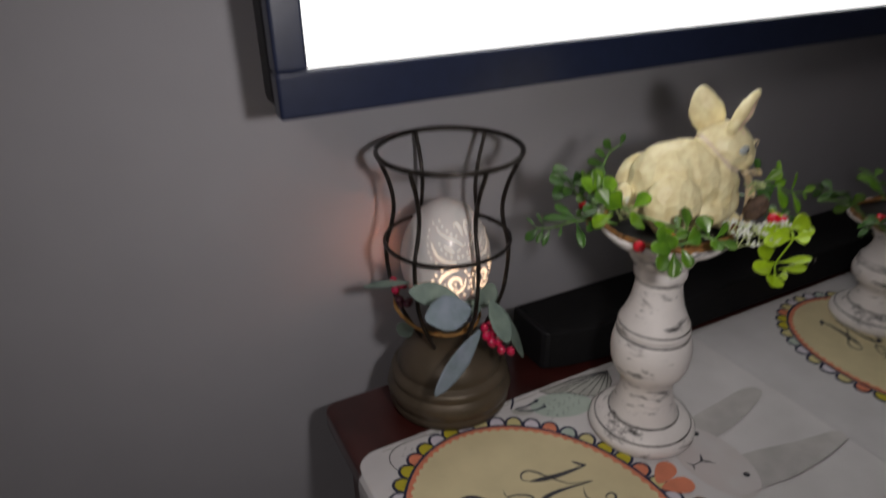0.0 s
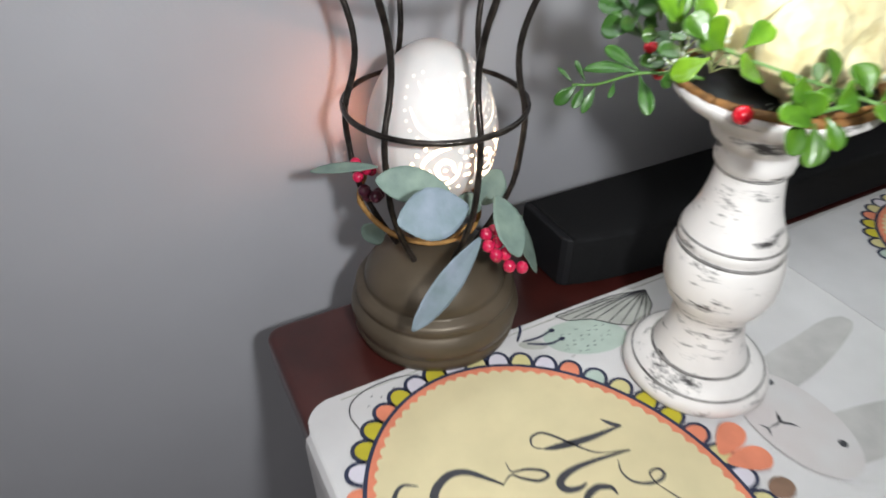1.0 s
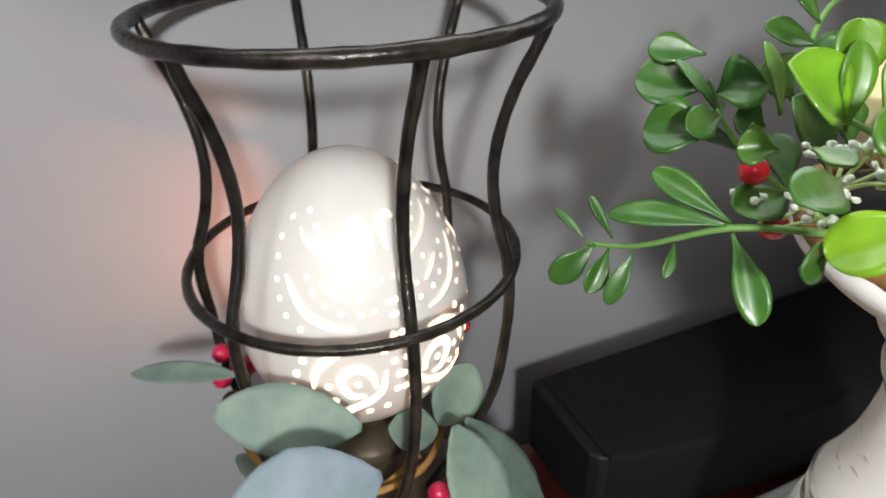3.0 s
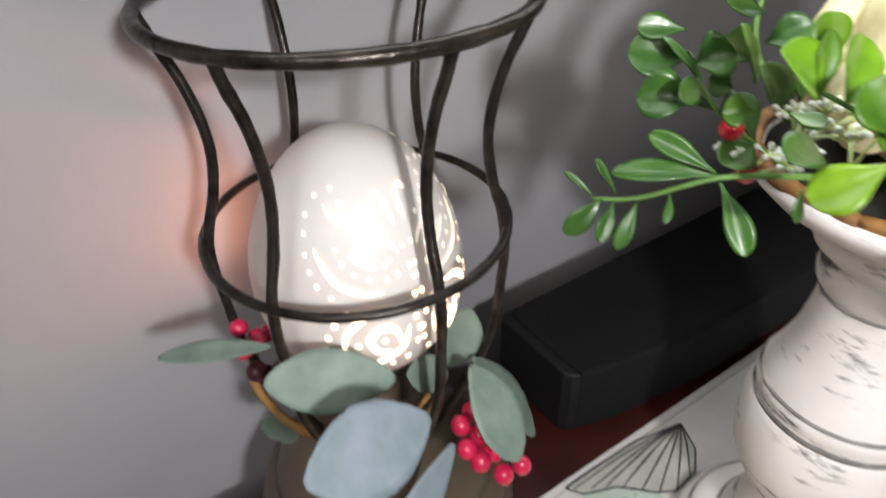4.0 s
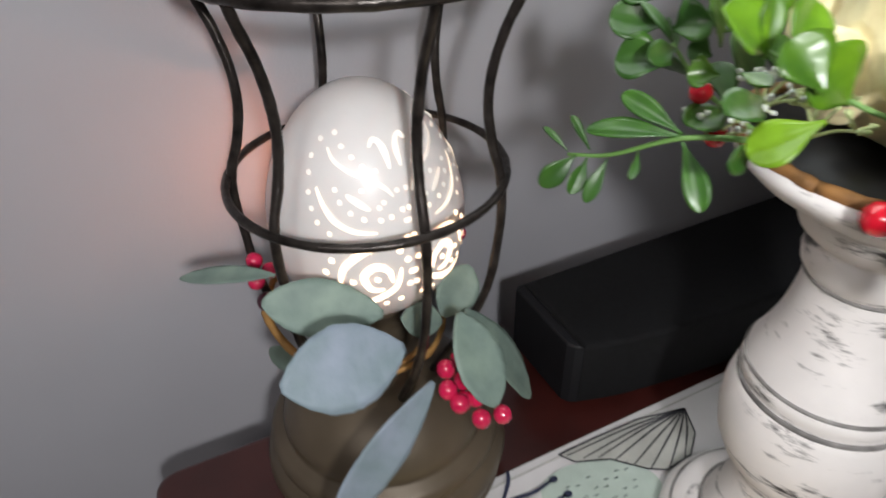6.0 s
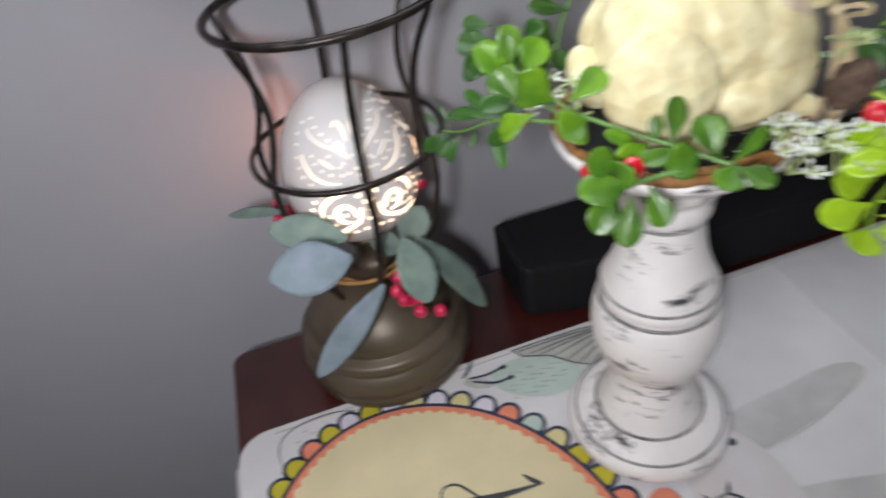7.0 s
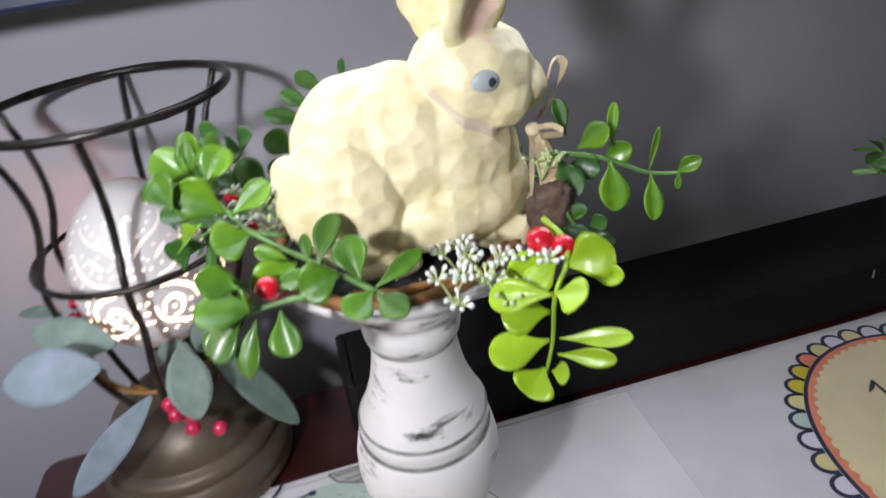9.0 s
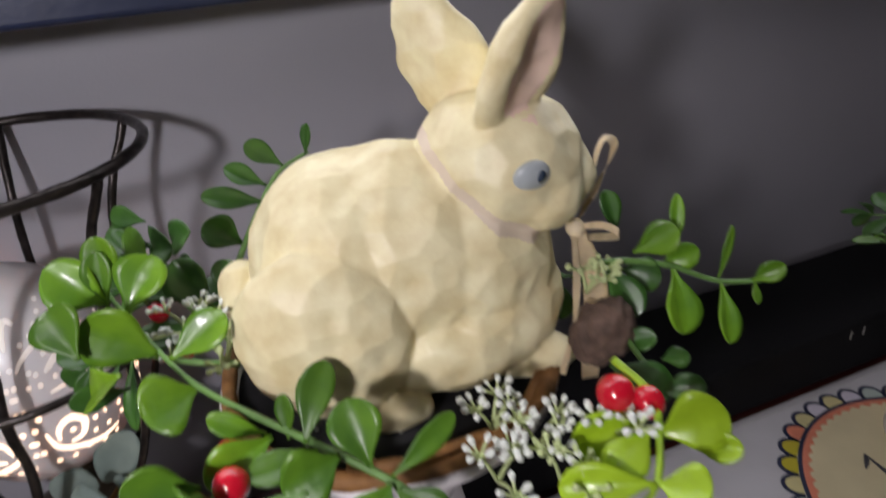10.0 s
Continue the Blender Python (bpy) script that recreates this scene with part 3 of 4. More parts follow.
part("drawn_feeler", bm, NAVY, runner, smooth=False)
part("drawn_body", flat(turned(egg_shape(-0.012, 0.0330, 0.0120, 0.0050, ph=-0.5), k), z + 0.0004), SHADE, runner, "grey drawn butterfly body", smooth=False)
# faint drawn leaf by the corner
leaf_rim = [(-0.170, 0.020), (-0.172, 0.034), (-0.166, 0.046), (-0.150, 0.0525), (-0.128, 0.0530), (-0.110, 0.048)]
bm = stroke(leaf_rim, 0.0011, z + 0.0001, thin=0.6)
for i in range(7):
    cx, cy = -0.158 + 0.006 * i, 0.036 + 0.008 * ((i * 5) % 3) / 2
    stroke([(cx, cy), (cx + 0.003, cy + 0.001)], 0.0008, z + 0.0001, bm, steps=2)
part("drawn_leaf", bm, INK, runner, "thin drawn leaf outline", smooth=False)
# the faint seam across the runner, shading past it painted as a greyer sheet
part("linen_shade_panel", box(0.2660, RX1 - 0.002, RY0 + 0.002, RY1 - 0.002, RZ + 0.0002, RZ + 0.0007), LINENSHADE, runner, "linen past the seam, its soft shading put in as greyer colour", smooth=False)

# ---- wire lantern ----
LB, LA = Vector((-0.067, 0.104, TOP)), Vector((-0.0591, 0.1236, 0))
WAIST, RIM = Vector((-0.0562, 0.1243, 0)), Vector((-0.0478, 0.1335, 0))
lantern = thing("wire_candle_lantern", pose(*LB), "dark bronze wire hurricane lantern on a turned round base", "lantern")
part("base", lathe([(0, 0), (0.0625, 0), (0.0665, 0.003), (0.0682, 0.008), (0.0680, 0.0125), (0.0664, 0.0140), (0.0690, 0.0175), (0.0705, 0.0245), (0.0690, 0.0315), (0.0650, 0.0355), (0.0640, 0.0370), (0.0658, 0.0395), (0.0660, 0.0435), (0.0630, 0.0470),
                    (0.0580, 0.0485), (0.0568, 0.0500), (0.0578, 0.0530), (0.0560, 0.0585), (0.0505, 0.0670), (0.0425, 0.0750), (0.0335, 0.0810), (0.0270, 0.0840), (0.0, 0.0850)], 72), BRONZE, lantern, "brown bronze turned base")
off = LA - Vector((LB.x, LB.y, 0))
part("cup_stem", lathe([(0.020, 0.083), (0.016, 0.088), (0.0125, 0.093), (0.0125, 0.100), (0.018, 0.109), (0.0215, 0.1165), (0.0195, 0.1165), (0.0, 0.1135)], 32), BRONZE, lantern, "brown metal cup under the egg", pose(off.x, off.y, 0))


def ring_points(r, z, n=40, cx=0, cy=0):
    return [(cx + r * math.cos(2 * math.pi * i / n), cy + r * math.sin(2 * math.pi * i / n), z) for i in range(n)]


part("rim_ring", tube(ring_points(0.0748, 0.2849, 64), 0.0028, 12, True, steps=1, rough=0.15), IRON, lantern, m=pose(RIM.x - LB.x, RIM.y - LB.y, 0))
part("waist_ring", tube(ring_points(0.0668, 0.1914, 64), 0.0021, 12, True, steps=1, rough=0.15), IRON, lantern, m=pose(WAIST.x - LB.x, WAIST.y - LB.y, 0))
for angle in (-148, -90, -40, 30, 92, 160):
    a = radians(angle)
    prof = ((0.0740, 0.2840), (0.0700, 0.2740), (0.0635, 0.2600), (0.0585, 0.2430), (0.0570, 0.2270), (0.0595, 0.2100), (0.0640, 0.1950), (0.0655, 0.1800), (0.0645, 0.1600), (0.0595, 0.1340), (0.0470, 0.1080), (0.034, 0.088), (0.030, 0.082))
    bend = []
    for r, z in prof:
        c = LB.xy.lerp(WAIST.xy, min(1, (z - 0.08) / 0.08)) if z < 0.19 else WAIST.xy.lerp(RIM.xy, (z - 0.19) / 0.095)
        bend.append((c.x - LB.x + r * math.cos(a), c.y - LB.y + r * math.sin(a), z))
    part("wire", tube(bend, 0.0023, 12, steps=5, rough=0.15), IRON, lantern)

# ---- pierced egg ----
EZ, EH, ER = 0.8635, 0.1222, 0.0486
egg = thing("pierced_porcelain_egg", pose(LA.x, LA.y, EZ), "white pierced porcelain egg glowing from a candle inside", "candle holder")


def egg_point(a, t, grow=0.0):
    """The shell at angle a (degrees) and height t from 0 to 1."""
    s = 2 * t - 1
    r = ER * math.sqrt(max(0.0, 1 - s * s)) * (1 - 0.126 * s) if 0 < t < 1 else 0.0
    return Vector(((r + grow) * math.cos(radians(a)), (r + grow) * math.sin(radians(a)), EH * t))


def shell():
    bm = bmesh.new()
    n, mlt = 72, 44
    tt = [0.5 - 0.5 * math.cos(math.pi * i / mlt) for i in range(mlt + 1)]
    sets = []
    for grow in (0.0, -0.0028):
        rings = [[bm.verts.new(egg_point(360 * k / n, t, grow if 0.02 < t < 0.98 else 0) + Vector((0, 0, 0 if grow == 0 else 0.0028 * (1 - 2 * t)))) for k in range(n)] for t in tt]
        sets.append(rings)
        for i in range(mlt):
            for k in range(n):
                # the opening at the back, where the light is put in
                if 104 < 360 * (k + 0.5) / n < 142 and 0.26 < tt[i] < 0.54:
                    continue
                bm.faces.new((rings[i][k], rings[i][(k + 1) % n], rings[i + 1][(k + 1) % n], rings[i + 1][k]))
    bmesh.ops.remove_doubles(bm, verts=bm.verts, dist=1e-6)
    return bm


shell_part = part("shell", shell(), EGG, egg, "glossy white porcelain shell")


def pierced(strip, w, material, bm):
    """A strip or dot on the shell for a cut-out, as (angle, height) points."""
    pts = smooth_line([(a, t * 100, 0) for a, t in strip], 5) if len(strip) > 1 else None
    if pts is None:
        a, t = strip[0]
        c = egg_point(a, t, 0.0003)
        e = (egg_point(a + 2, t, 0.0003) - c).normalized()
        nrm = (e.cross(egg_point(a, t + 0.01, 0.0003) - c)).normalized()
        u = nrm.cross(e)
        bm.faces.new([bm.verts.new(c + w * (math.cos(math.pi * q / 4) * e + math.sin(math.pi * q / 4) * u)) for q in range(8)])
        return
    last = None
    for i, p in enumerate(pts):
        q = pts[min(i + 1, len(pts) - 1)] - pts[max(i - 1, 0)]
        c = egg_point(p.x, p.y / 100, 0.0004)
        d = (egg_point(p.x + q.x * 0.1, p.y / 100 + q.y * 0.001, 0.0004) - c).normalized()
        out = Vector((c.x, c.y, 0)).normalized()
        side = d.cross(out).normalized()
        h = w * (0.35 + 0.65 * math.sin(math.pi * i / (len(pts) - 1)))
        x = bm.verts.new(c + side * h), bm.verts.new(c - side * h)
        if last:
            bm.faces.new((last[0], x[0], x[1], last[1]))
        last = x


cuts = {0: bmesh.new(), 1: bmesh.new(), 2: bmesh.new()}
GLOWS = (GLOWDIM, GLOW, GLOWHOT)


def cut(strip, w, level):
    """One leaf- or scroll-shaped patch that glows itself, in place of a hole."""
    bm = bmesh.new()
    pierced(strip, w, None, bm)
    part("cut_glow_patch", bm, GLOWS[level], shell_part, smooth=False)


# one motif, mirrored about its axis: (width, line of angle and height), then dots
UPPER = ((1.25, ((48, 0.86), (42, 0.825), (30, 0.79), (18, 0.765), (10, 0.735), (6, 0.705))), (1.35, ((52, 0.74), (47, 0.69), (40, 0.635), (29, 0.60), (18, 0.59))),
         (1.8, ((33, 0.725), (27, 0.698), (20, 0.672))), (1.6, ((16, 0.860), (11, 0.876), (5, 0.845), (4, 0.79))))
LOWER = ((1.7, ((16, 0.53), (27, 0.515), (37, 0.455), (40, 0.38))), (1.9, ((12, 0.372), (14, 0.43), (21, 0.455), (27, 0.415), (24, 0.35), (17, 0.34))),
         (1.6, ((7, 0.43), (10, 0.345), (20, 0.295), (34, 0.262), (47, 0.272))))
DOTS = ((56, 0.88), (60, 0.83), (59, 0.78), (57, 0.72), (54, 0.67), (50, 0.625), (43, 0.59), (44, 0.90), (37, 0.865), (29, 0.835), (22, 0.807), (14, 0.79), (40, 0.74), (37, 0.70),
        (31, 0.665), (24, 0.642), (15, 0.675), (15, 0.632), (9, 0.637), (24, 0.735), (12, 0.69), (2, 0.653), (1, 0.612), (3, 0.72))
LOWDOTS = ((25, 0.262), (16, 0.25), (7, 0.262), (36, 0.232), (46, 0.228), (36, 0.53), (43, 0.485), (47, 0.43), (50, 0.37), (51, 0.315), (7, 0.505), (2, 0.55), (3, 0.46), (1, 0.40), (2, 0.34), (31, 0.325), (33, 0.39), (40, 0.315), (20, 0.395))
for axis in (-86, 30):
    for side in (-1, 1):
        for w, line in UPPER:
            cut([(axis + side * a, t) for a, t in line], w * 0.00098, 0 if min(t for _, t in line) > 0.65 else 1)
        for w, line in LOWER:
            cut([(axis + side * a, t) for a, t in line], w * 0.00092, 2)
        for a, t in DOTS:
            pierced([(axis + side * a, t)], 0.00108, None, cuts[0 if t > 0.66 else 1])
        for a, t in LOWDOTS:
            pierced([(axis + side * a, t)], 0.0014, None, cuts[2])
for level, lb in ((0, "tiny faintly glowing dots standing in for pierced holes"), (1, "tiny glowing dots standing in for pierced holes"), (2, "tiny bright glowing dots standing in for pierced holes")):
    part("dot_glow_patches", cuts[level], GLOWS[level], egg, lb, smooth=False)["kind"] = "stuff"

# ---- eucalyptus garland round the lantern ----
garland = thing("eucalyptus_garland", pose(0, 0, 0), "grey-green artificial eucalyptus garland with pink berries round the lantern", "garland")
Z = TOP
part("twig", tube([(-0.105 + 0.0, 0.150, Z + 0.128), (-0.118, 0.128, Z + 0.120), (-0.108, 0.098, Z + 0.108), (-0.082, 0.082, Z + 0.099), (-0.052, 0.080, Z + 0.099), (-0.034, 0.092, Z + 0.106), (-0.026, 0.115, Z + 0.112)], (0.0022, 0.0016), 8, rough=0.4), TWIG, garland, "orange-brown twig")
part("twig", tube([(-0.090, 0.092, Z + 0.100), (-0.070, 0.084, Z + 0.094), (-0.046, 0.088, Z + 0.101)], 0.0014, 8, rough=0.4), TWIG, garland)
for mt, b, t, w, up, kw in (
        (EUCA, (-0.113, 0.100, Z + 0.163), (-0.1532, 0.1318, Z + 0.158), 0.012, (0, -0.3, 1), dict(curl=0.10)),
        (EUCA, (-0.076, 0.064, Z + 0.153), (-0.1235, 0.0772, Z + 0.1685), 0.028, (-0.15, -0.72, 0.68), dict(curl=0.04)),
        (EUCAB, (-0.0775, 0.036, Z + 0.158), (-0.1275, 0.0290, Z + 0.166), 0.034, (-0.1, -0.75, 0.65), dict(curl=0.10, blunt=0.15)),
        (EUCAB, (-0.0625, 0.0433, Z + 0.123), (-0.1235, 0.0215, Z + 0.0770), 0.022, (0.35, -0.7, 0.7), dict(curl=0.08)),
        (EUCA, (-0.0409, 0.0603, Z + 0.142), (-0.0365, 0.0263, Z + 0.1105), 0.030, (0.25, -0.8, 0.55), dict(curl=0.1)),
        (EUCA, (-0.038, 0.083, Z + 0.120), (-0.0190, 0.088, Z + 0.142), 0.026, (0.1, -0.8, 0.6), dict(curl=0.1)),
        (EUCA, (-0.030, 0.074, Z + 0.128), (0.0195, 0.0641, Z + 0.0493), 0.026, (0.6, -0.7, 0.5), dict(curl=0.12)),
        (EUCA, (-0.040, 0.080, Z + 0.120), (-0.0605, 0.080, Z + 0.131), 0.020, (0.1, -0.8, 0.6), dict(curl=0.1)),
        (EUCA, (-0.108, 0.108, Z + 0.106), (-0.122, 0.118, Z + 0.092), 0.022, (-0.3, -0.8, 0.3), dict(curl=0.1))):
    leaf(garland, mt, b, t, w, up, seed=int(abs(b[0]) * 1e4), cup=0.12, nl=26, nw=9, tooth=0.02, **kw)
for i, (x, y, z) in enumerate(((-0.0407, 0.0600, 0.1116), (-0.0509, 0.0541, 0.1152), (-0.0439, 0.0498, 0.1081), (-0.0550, 0.0438, 0.1130), (-0.0412, 0.0422, 0.1022), (-0.0520, 0.0379, 0.1081),
                               (-0.0437, 0.0320, 0.0990), (-0.0297, 0.0358, 0.0902), (-0.0470, 0.0440, 0.1010))):
    part("berry", ball((x, y, Z + z), (0.0048, 0.0048, 0.0052)), PINK, garland, "glossy deep pink berry" if i == 0 else "")
for x, y, z in ((-0.117, 0.134, 0.150), (-0.111, 0.128, 0.146), (-0.119, 0.126, 0.143), (-0.106, 0.132, 0.142)):
    part("berry", ball((x, y, Z + z), 0.0044), PINK, garland)
for x, y, z in ((-0.021, 0.118, 0.146), (-0.016, 0.122, 0.141), (-0.012, 0.115, 0.144)):
    part("berry", ball((x, y, Z + z), 0.0042), PINK, garland)
for x, y, z in ((-0.117, 0.120, 0.134), (-0.111, 0.113, 0.131), (-0.106, 0.120, 0.128), (-0.113, 0.124, 0.126)):
    part("berry", ball((x, y, Z + z), 0.0050), DARKBERRY, garland, "dark shrivelled berry")

# ---- candle holders ----
HOLD = [(0, 0), (0.0530, 0), (0.0550, 0.003), (0.0550, 0.008), (0.0522, 0.0125), (0.0500, 0.0135), (0.0490, 0.0150), (0.0455, 0.0185), (0.0385, 0.0215), (0.0355, 0.0225), (0.0350, 0.0240), (0.0325, 0.0290), (0.0285, 0.0365),
        (0.0266, 0.0440), (0.0264, 0.0495), (0.0284, 0.0545), (0.0345, 0.0625), (0.0388, 0.0730), (0.0402, 0.0840), (0.0398, 0.0940), (0.0380, 0.1020), (0.0365, 0.1050), (0.0352, 0.1060), (0.0355, 0.1085), (0.0362, 0.1110),
        (0.0358, 0.1150), (0.0347, 0.1160), (0.0345, 0.1185), (0.0312, 0.1250), (0.0268, 0.1360), (0.0245, 0.1460), (0.0230, 0.1550), (0.0225, 0.1620), (0.0222, 0.1630), (0.0228, 0.1640), (0.0250, 0.1670), (0.0258, 0.1715), (0.0248, 0.1765), (0.0236, 0.1785),
        (0.0250, 0.1800), (0.0300, 0.1840), (0.0318, 0.1880), (0.0322, 0.1930), (0.0330, 0.1950), (0.0430, 0.2000), (0.0540, 0.2070), (0.0605, 0.2130), (0.0618, 0.2160), (0.0605, 0.2185), (0.0590, 0.2190), (0.0560, 0.2160), (0.0, 0.2155)]


STRETCH = lambda z: z + 0.011 * min(1, max(0, (z - 0.022) / 0.03))


def leaning(bm, tall=1.0):
    """The post stands a little out of plumb above its foot."""
    for v in bm.verts:
        v.co.z = STRETCH(v.co.z)
        v.co.z = v.co.z if v.co.z < 0.03 else 0.03 + (v.co.z - 0.03) * tall
        v.co.x += 0.048 * max(0, v.co.z - 0.02)
        v.co.y += 0.077 * max(0, v.co.z - 0.02)
    return bm


def holder(m, label, tall=1.0):
    ob = thing("candle_holder", m, label, "candle holder", "white candle holders on the runner")
    part("turned_post", leaning(lathe(HOLD, 80), tall), PAINTED, ob)
    for r, z, h in ((0.0362, 0.1058, 0.0011), (0.0354, 0.1161, 0.0007), (0.0228, 0.1632, 0.0007), (0.0362, 0.0228, 0.0006), (0.0500, 0.0141, 0.0008)):
        part("rubbed_ring", leaning(lathe([(r - 0.002, z - h), (r + 0.0003, z - h), (r + 0.0005, z), (r + 0.0003, z + h), (r - 0.002, z + h)], 80), tall), RUBBED, ob, "rubbed dark ring")
    part("candle_plate", leaning(lathe([(0, 0.2150), (0.0545, 0.2150), (0.0550, 0.2172), (0.0, 0.2174)], 48), tall), PLATE, ob, "black plate")
    return ob


H1 = Vector((0.0895, -0.0430, TOP + 0.003))
holder(pose(*H1), "distressed white turned wooden candle holder with dark rubbed rings")
H2 = Vector((0.512, -0.036, TOP + 0.003))
holder(pose(*H2), "shorter distressed white turned wooden candle holder with greenery on top", 0.58)


# ---- rabbit figurine ----
PL = H1.z + 0.2284
HT = Vector((0.0995, -0.0270, PL))
RAB = pose(HT.x + 0.0085, HT.y - 0.0045, PL, 0, 0, -17) @ Matrix.Diagonal((0.99, 1.0, 0.935, 1))


def fused():
    """The body as one skin."""
    turn = lambda rx, ry, rz: Euler((radians(rx), radians(ry), radians(rz))).to_matrix().to_4x4()
    bm = bmesh.new()
    for c, r, e in (((-0.001, 0, 0.0485), (0.043, 0.032, 0.0405), 4), ((-0.017, 0, 0.045), (0.034, 0.034, 0.042), 0), ((0.020, 0, 0.046), (0.030, 0.029, 0.040), -12),
                    ((0.025, 0, 0.064), (0.0225, 0.0225, 0.022), 0), ((0.019, 0, 0.028), (0.035, 0.031, 0.028), 0), ((0.010, 0, 0.0225), (0.037, 0.036, 0.0225), 0), ((0.0335, 0, 0.0800), (0.0268, 0.0245, 0.0245), 25), ((0.052, 0, 0.0735), (0.0120, 0.0135, 0.0120), 0), ((-0.053, 0.002, 0.032), (0.0090, 0.0115, 0.0185), -20)):
        ball(c, r, bm, 4, turn(0, e, 0))
    for s in (-1, 1):
        for c, r, e in (((0.044, s * 0.0115, 0.0715), (0.0130, 0.0105, 0.0120), 0), ((-0.026, s * 0.0300, 0.037), (0.0260, 0.0140, 0.0310), -15), ((-0.012, s * 0.0310, 0.0060), (0.0170, 0.0080, 0.0062), 0),
                        ((0.041, s * 0.0135, 0.0080), (0.0155, 0.0080, 0.0078), 0), ((0.034, s * 0.0140, 0.0220), (0.0090, 0.0085, 0.0190), 15)):
            ball(c, r, bm, 4, turn(0, e, 0))
    for m in EARS:
        ear = ball((0, 0, 0.0190), (0.0060, 0.0138, 0.0250), None, 4)
        for v in ear.verts:
            t = v.co.z / 0.05
            v.co.y *= (1.0 + 0.2 * (0.5 - t)) * (1 - 0.35 * max(0, t - 0.45) / 0.45)
            v.co.x += 0.12 * v.co.y ** 2 / 0.01 - (0.0035 if v.co.x > 0.0015 else 0) * max(0, 1 - (v.co.y / 0.0095) ** 2) * max(0, 1 - ((v.co.z - 0.021) / 0.019) ** 2)
        ear.transform(m)
        me = bpy.data.meshes.new("ear")
        ear.to_mesh(me)
        ear.free()
        bm.from_mesh(me)
        bpy.data.meshes.remove(me)
    me = bpy.data.meshes.new("rabbit_raw")
    bm.to_mesh(me)
    bm.free()
    ob = new("rabbit_raw", me)
    rm = ob.modifiers.new("skin", "REMESH")
    rm.mode, rm.voxel_size, rm.use_smooth_shade = "VOXEL", 0.0009, True
    sm = ob.modifiers.new("soft", "SMOOTH")
    sm.factor, sm.iterations = 0.5, 4
    ev = ob.evaluated_get(bpy.context.evaluated_depsgraph_get())
    out = bpy.data.meshes.new_from_object(ev)
    bpy.data.objects.remove(ob)
    return out


# the near ear turns forward, the far one leans back
EARS = (pose(0.031, -0.0105, 0.0980, 8, 21, 0) @ pose(0, 0, 0, 0, 0, -48) @ Matrix.Scale(1.0, 4), pose(0.023, 0.0085, 0.0950, -4, -19, 0) @ pose(0, 0, 0, 0, 0, 62) @ Matrix.Scale(1.03, 4))
skin = fused()
bm = bmesh.new()
bm.from_mesh(skin)
bpy.data.meshes.remove(skin)
bm.verts.ensure_lookup_table()
for v in bm.verts:
    # knife cuts: shallow flats all over
    c = noise.voronoi(v.co * 100)[0]
    v.co += v.normal * 0.0014 * (c[0] * 1.5 - 0.45)
for f in bm.faces:
    c = f.calc_center_median()
    band = Vector((c.x - 0.030, c.z - 0.0750)).dot(Vector((0.64, 0.768))) + 11 * c.y * c.y
    if abs(band) < 0.0020 and math.hypot(c.x - 0.026, c.y) < 0.036:
        f.material_index = 1
    for m in EARS:
        q = m.inverted() @ c
        if 0.004 < q.z < 0.045 and abs(q.y) < 0.0082 * math.sqrt(max(0, 1 - ((q.z - 0.021) / 0.019) ** 2)) and q.x > -0.0015 and (m.to_3x3().inverted() @ f.normal).x > 0.35:
            f.material_index = 2
for s in (-1, 1):
    rot = Euler((0, radians(10), radians(s * 72))).to_matrix().to_4x4()
    k0 = len(bm.faces)
    ball((0.0390, s * 0.0226, 0.0832), (0.0030, 0.0062, 0.0055), bm, 3, rot)
    bm.faces.ensure_lookup_table()
    k1 = len(bm.faces)
    ball((0.0412, s * 0.0240, 0.0836), (0.0016, 0.0019, 0.0024), bm, 3, rot)
    bm.faces.ensure_lookup_table()
    for i in range(k0, len(bm.faces)):
        bm.faces[i].material_index = 3 if i < k1 else 4
tagged(part("rabbit_figurine", bm, [FUR, COLLAR, EARPINK, EYEWHITE, PUPIL], m=RAB), "pale yellow carved resin rabbit figurine sitting on the candle holder", "figurine")

# raffia bow under the chin
bow = thing("raffia_bow", RAB, "pale raffia bow tied at the rabbit's neck", "bow")
part("knot", ball((0.0570, -0.006, 0.0545), (0.0032, 0.0038, 0.0034), None, 3), RAFFIA, bow)


def ribbon(points, w, side=(0, 1, 0)):
    bm = bmesh.new()
    line = smooth_line(points, 6)
    side = Vector(side).normalized()
    last = None
    for i, p in enumerate(line):
        h = w / 2 * (0.7 + 0.3 * math.sin(3 * i / len(line)))
        twist = Matrix.Rotation(0.5 * math.sin(i * 0.4), 3, "Z") @ side
        q = bm.verts.new(p + twist * h), bm.verts.new(p - twist * h)
        if last:
            bm.faces.new((last[0], q[0], q[1], last[1]))
        last = q
    bmesh.ops.solidify(bm, geom=bm.faces[:], thickness=0.0005)
    return bm


part("tail", ribbon([(0.057, -0.008, 0.054), (0.061, -0.014, 0.040), (0.061, -0.017, 0.022), (0.060, -0.020, -0.001)], 0.0075, (0.95, -0.3, 0)), RAFFIA, bow)
part("tail", ribbon([(0.058, -0.004, 0.054), (0.064, -0.006, 0.038), (0.066, -0.010, 0.020), (0.067, -0.012, 0.000)], 0.0065, (0.95, -0.2, 0)), RAFFIA, bow)
part("tail", ribbon([(0.056, -0.009, 0.053), (0.055, -0.017, 0.038), (0.053, -0.021, 0.022), (0.049, -0.024, 0.006)], 0.0028, (0.5, -0.7, 0)), RAFFIA, bow)
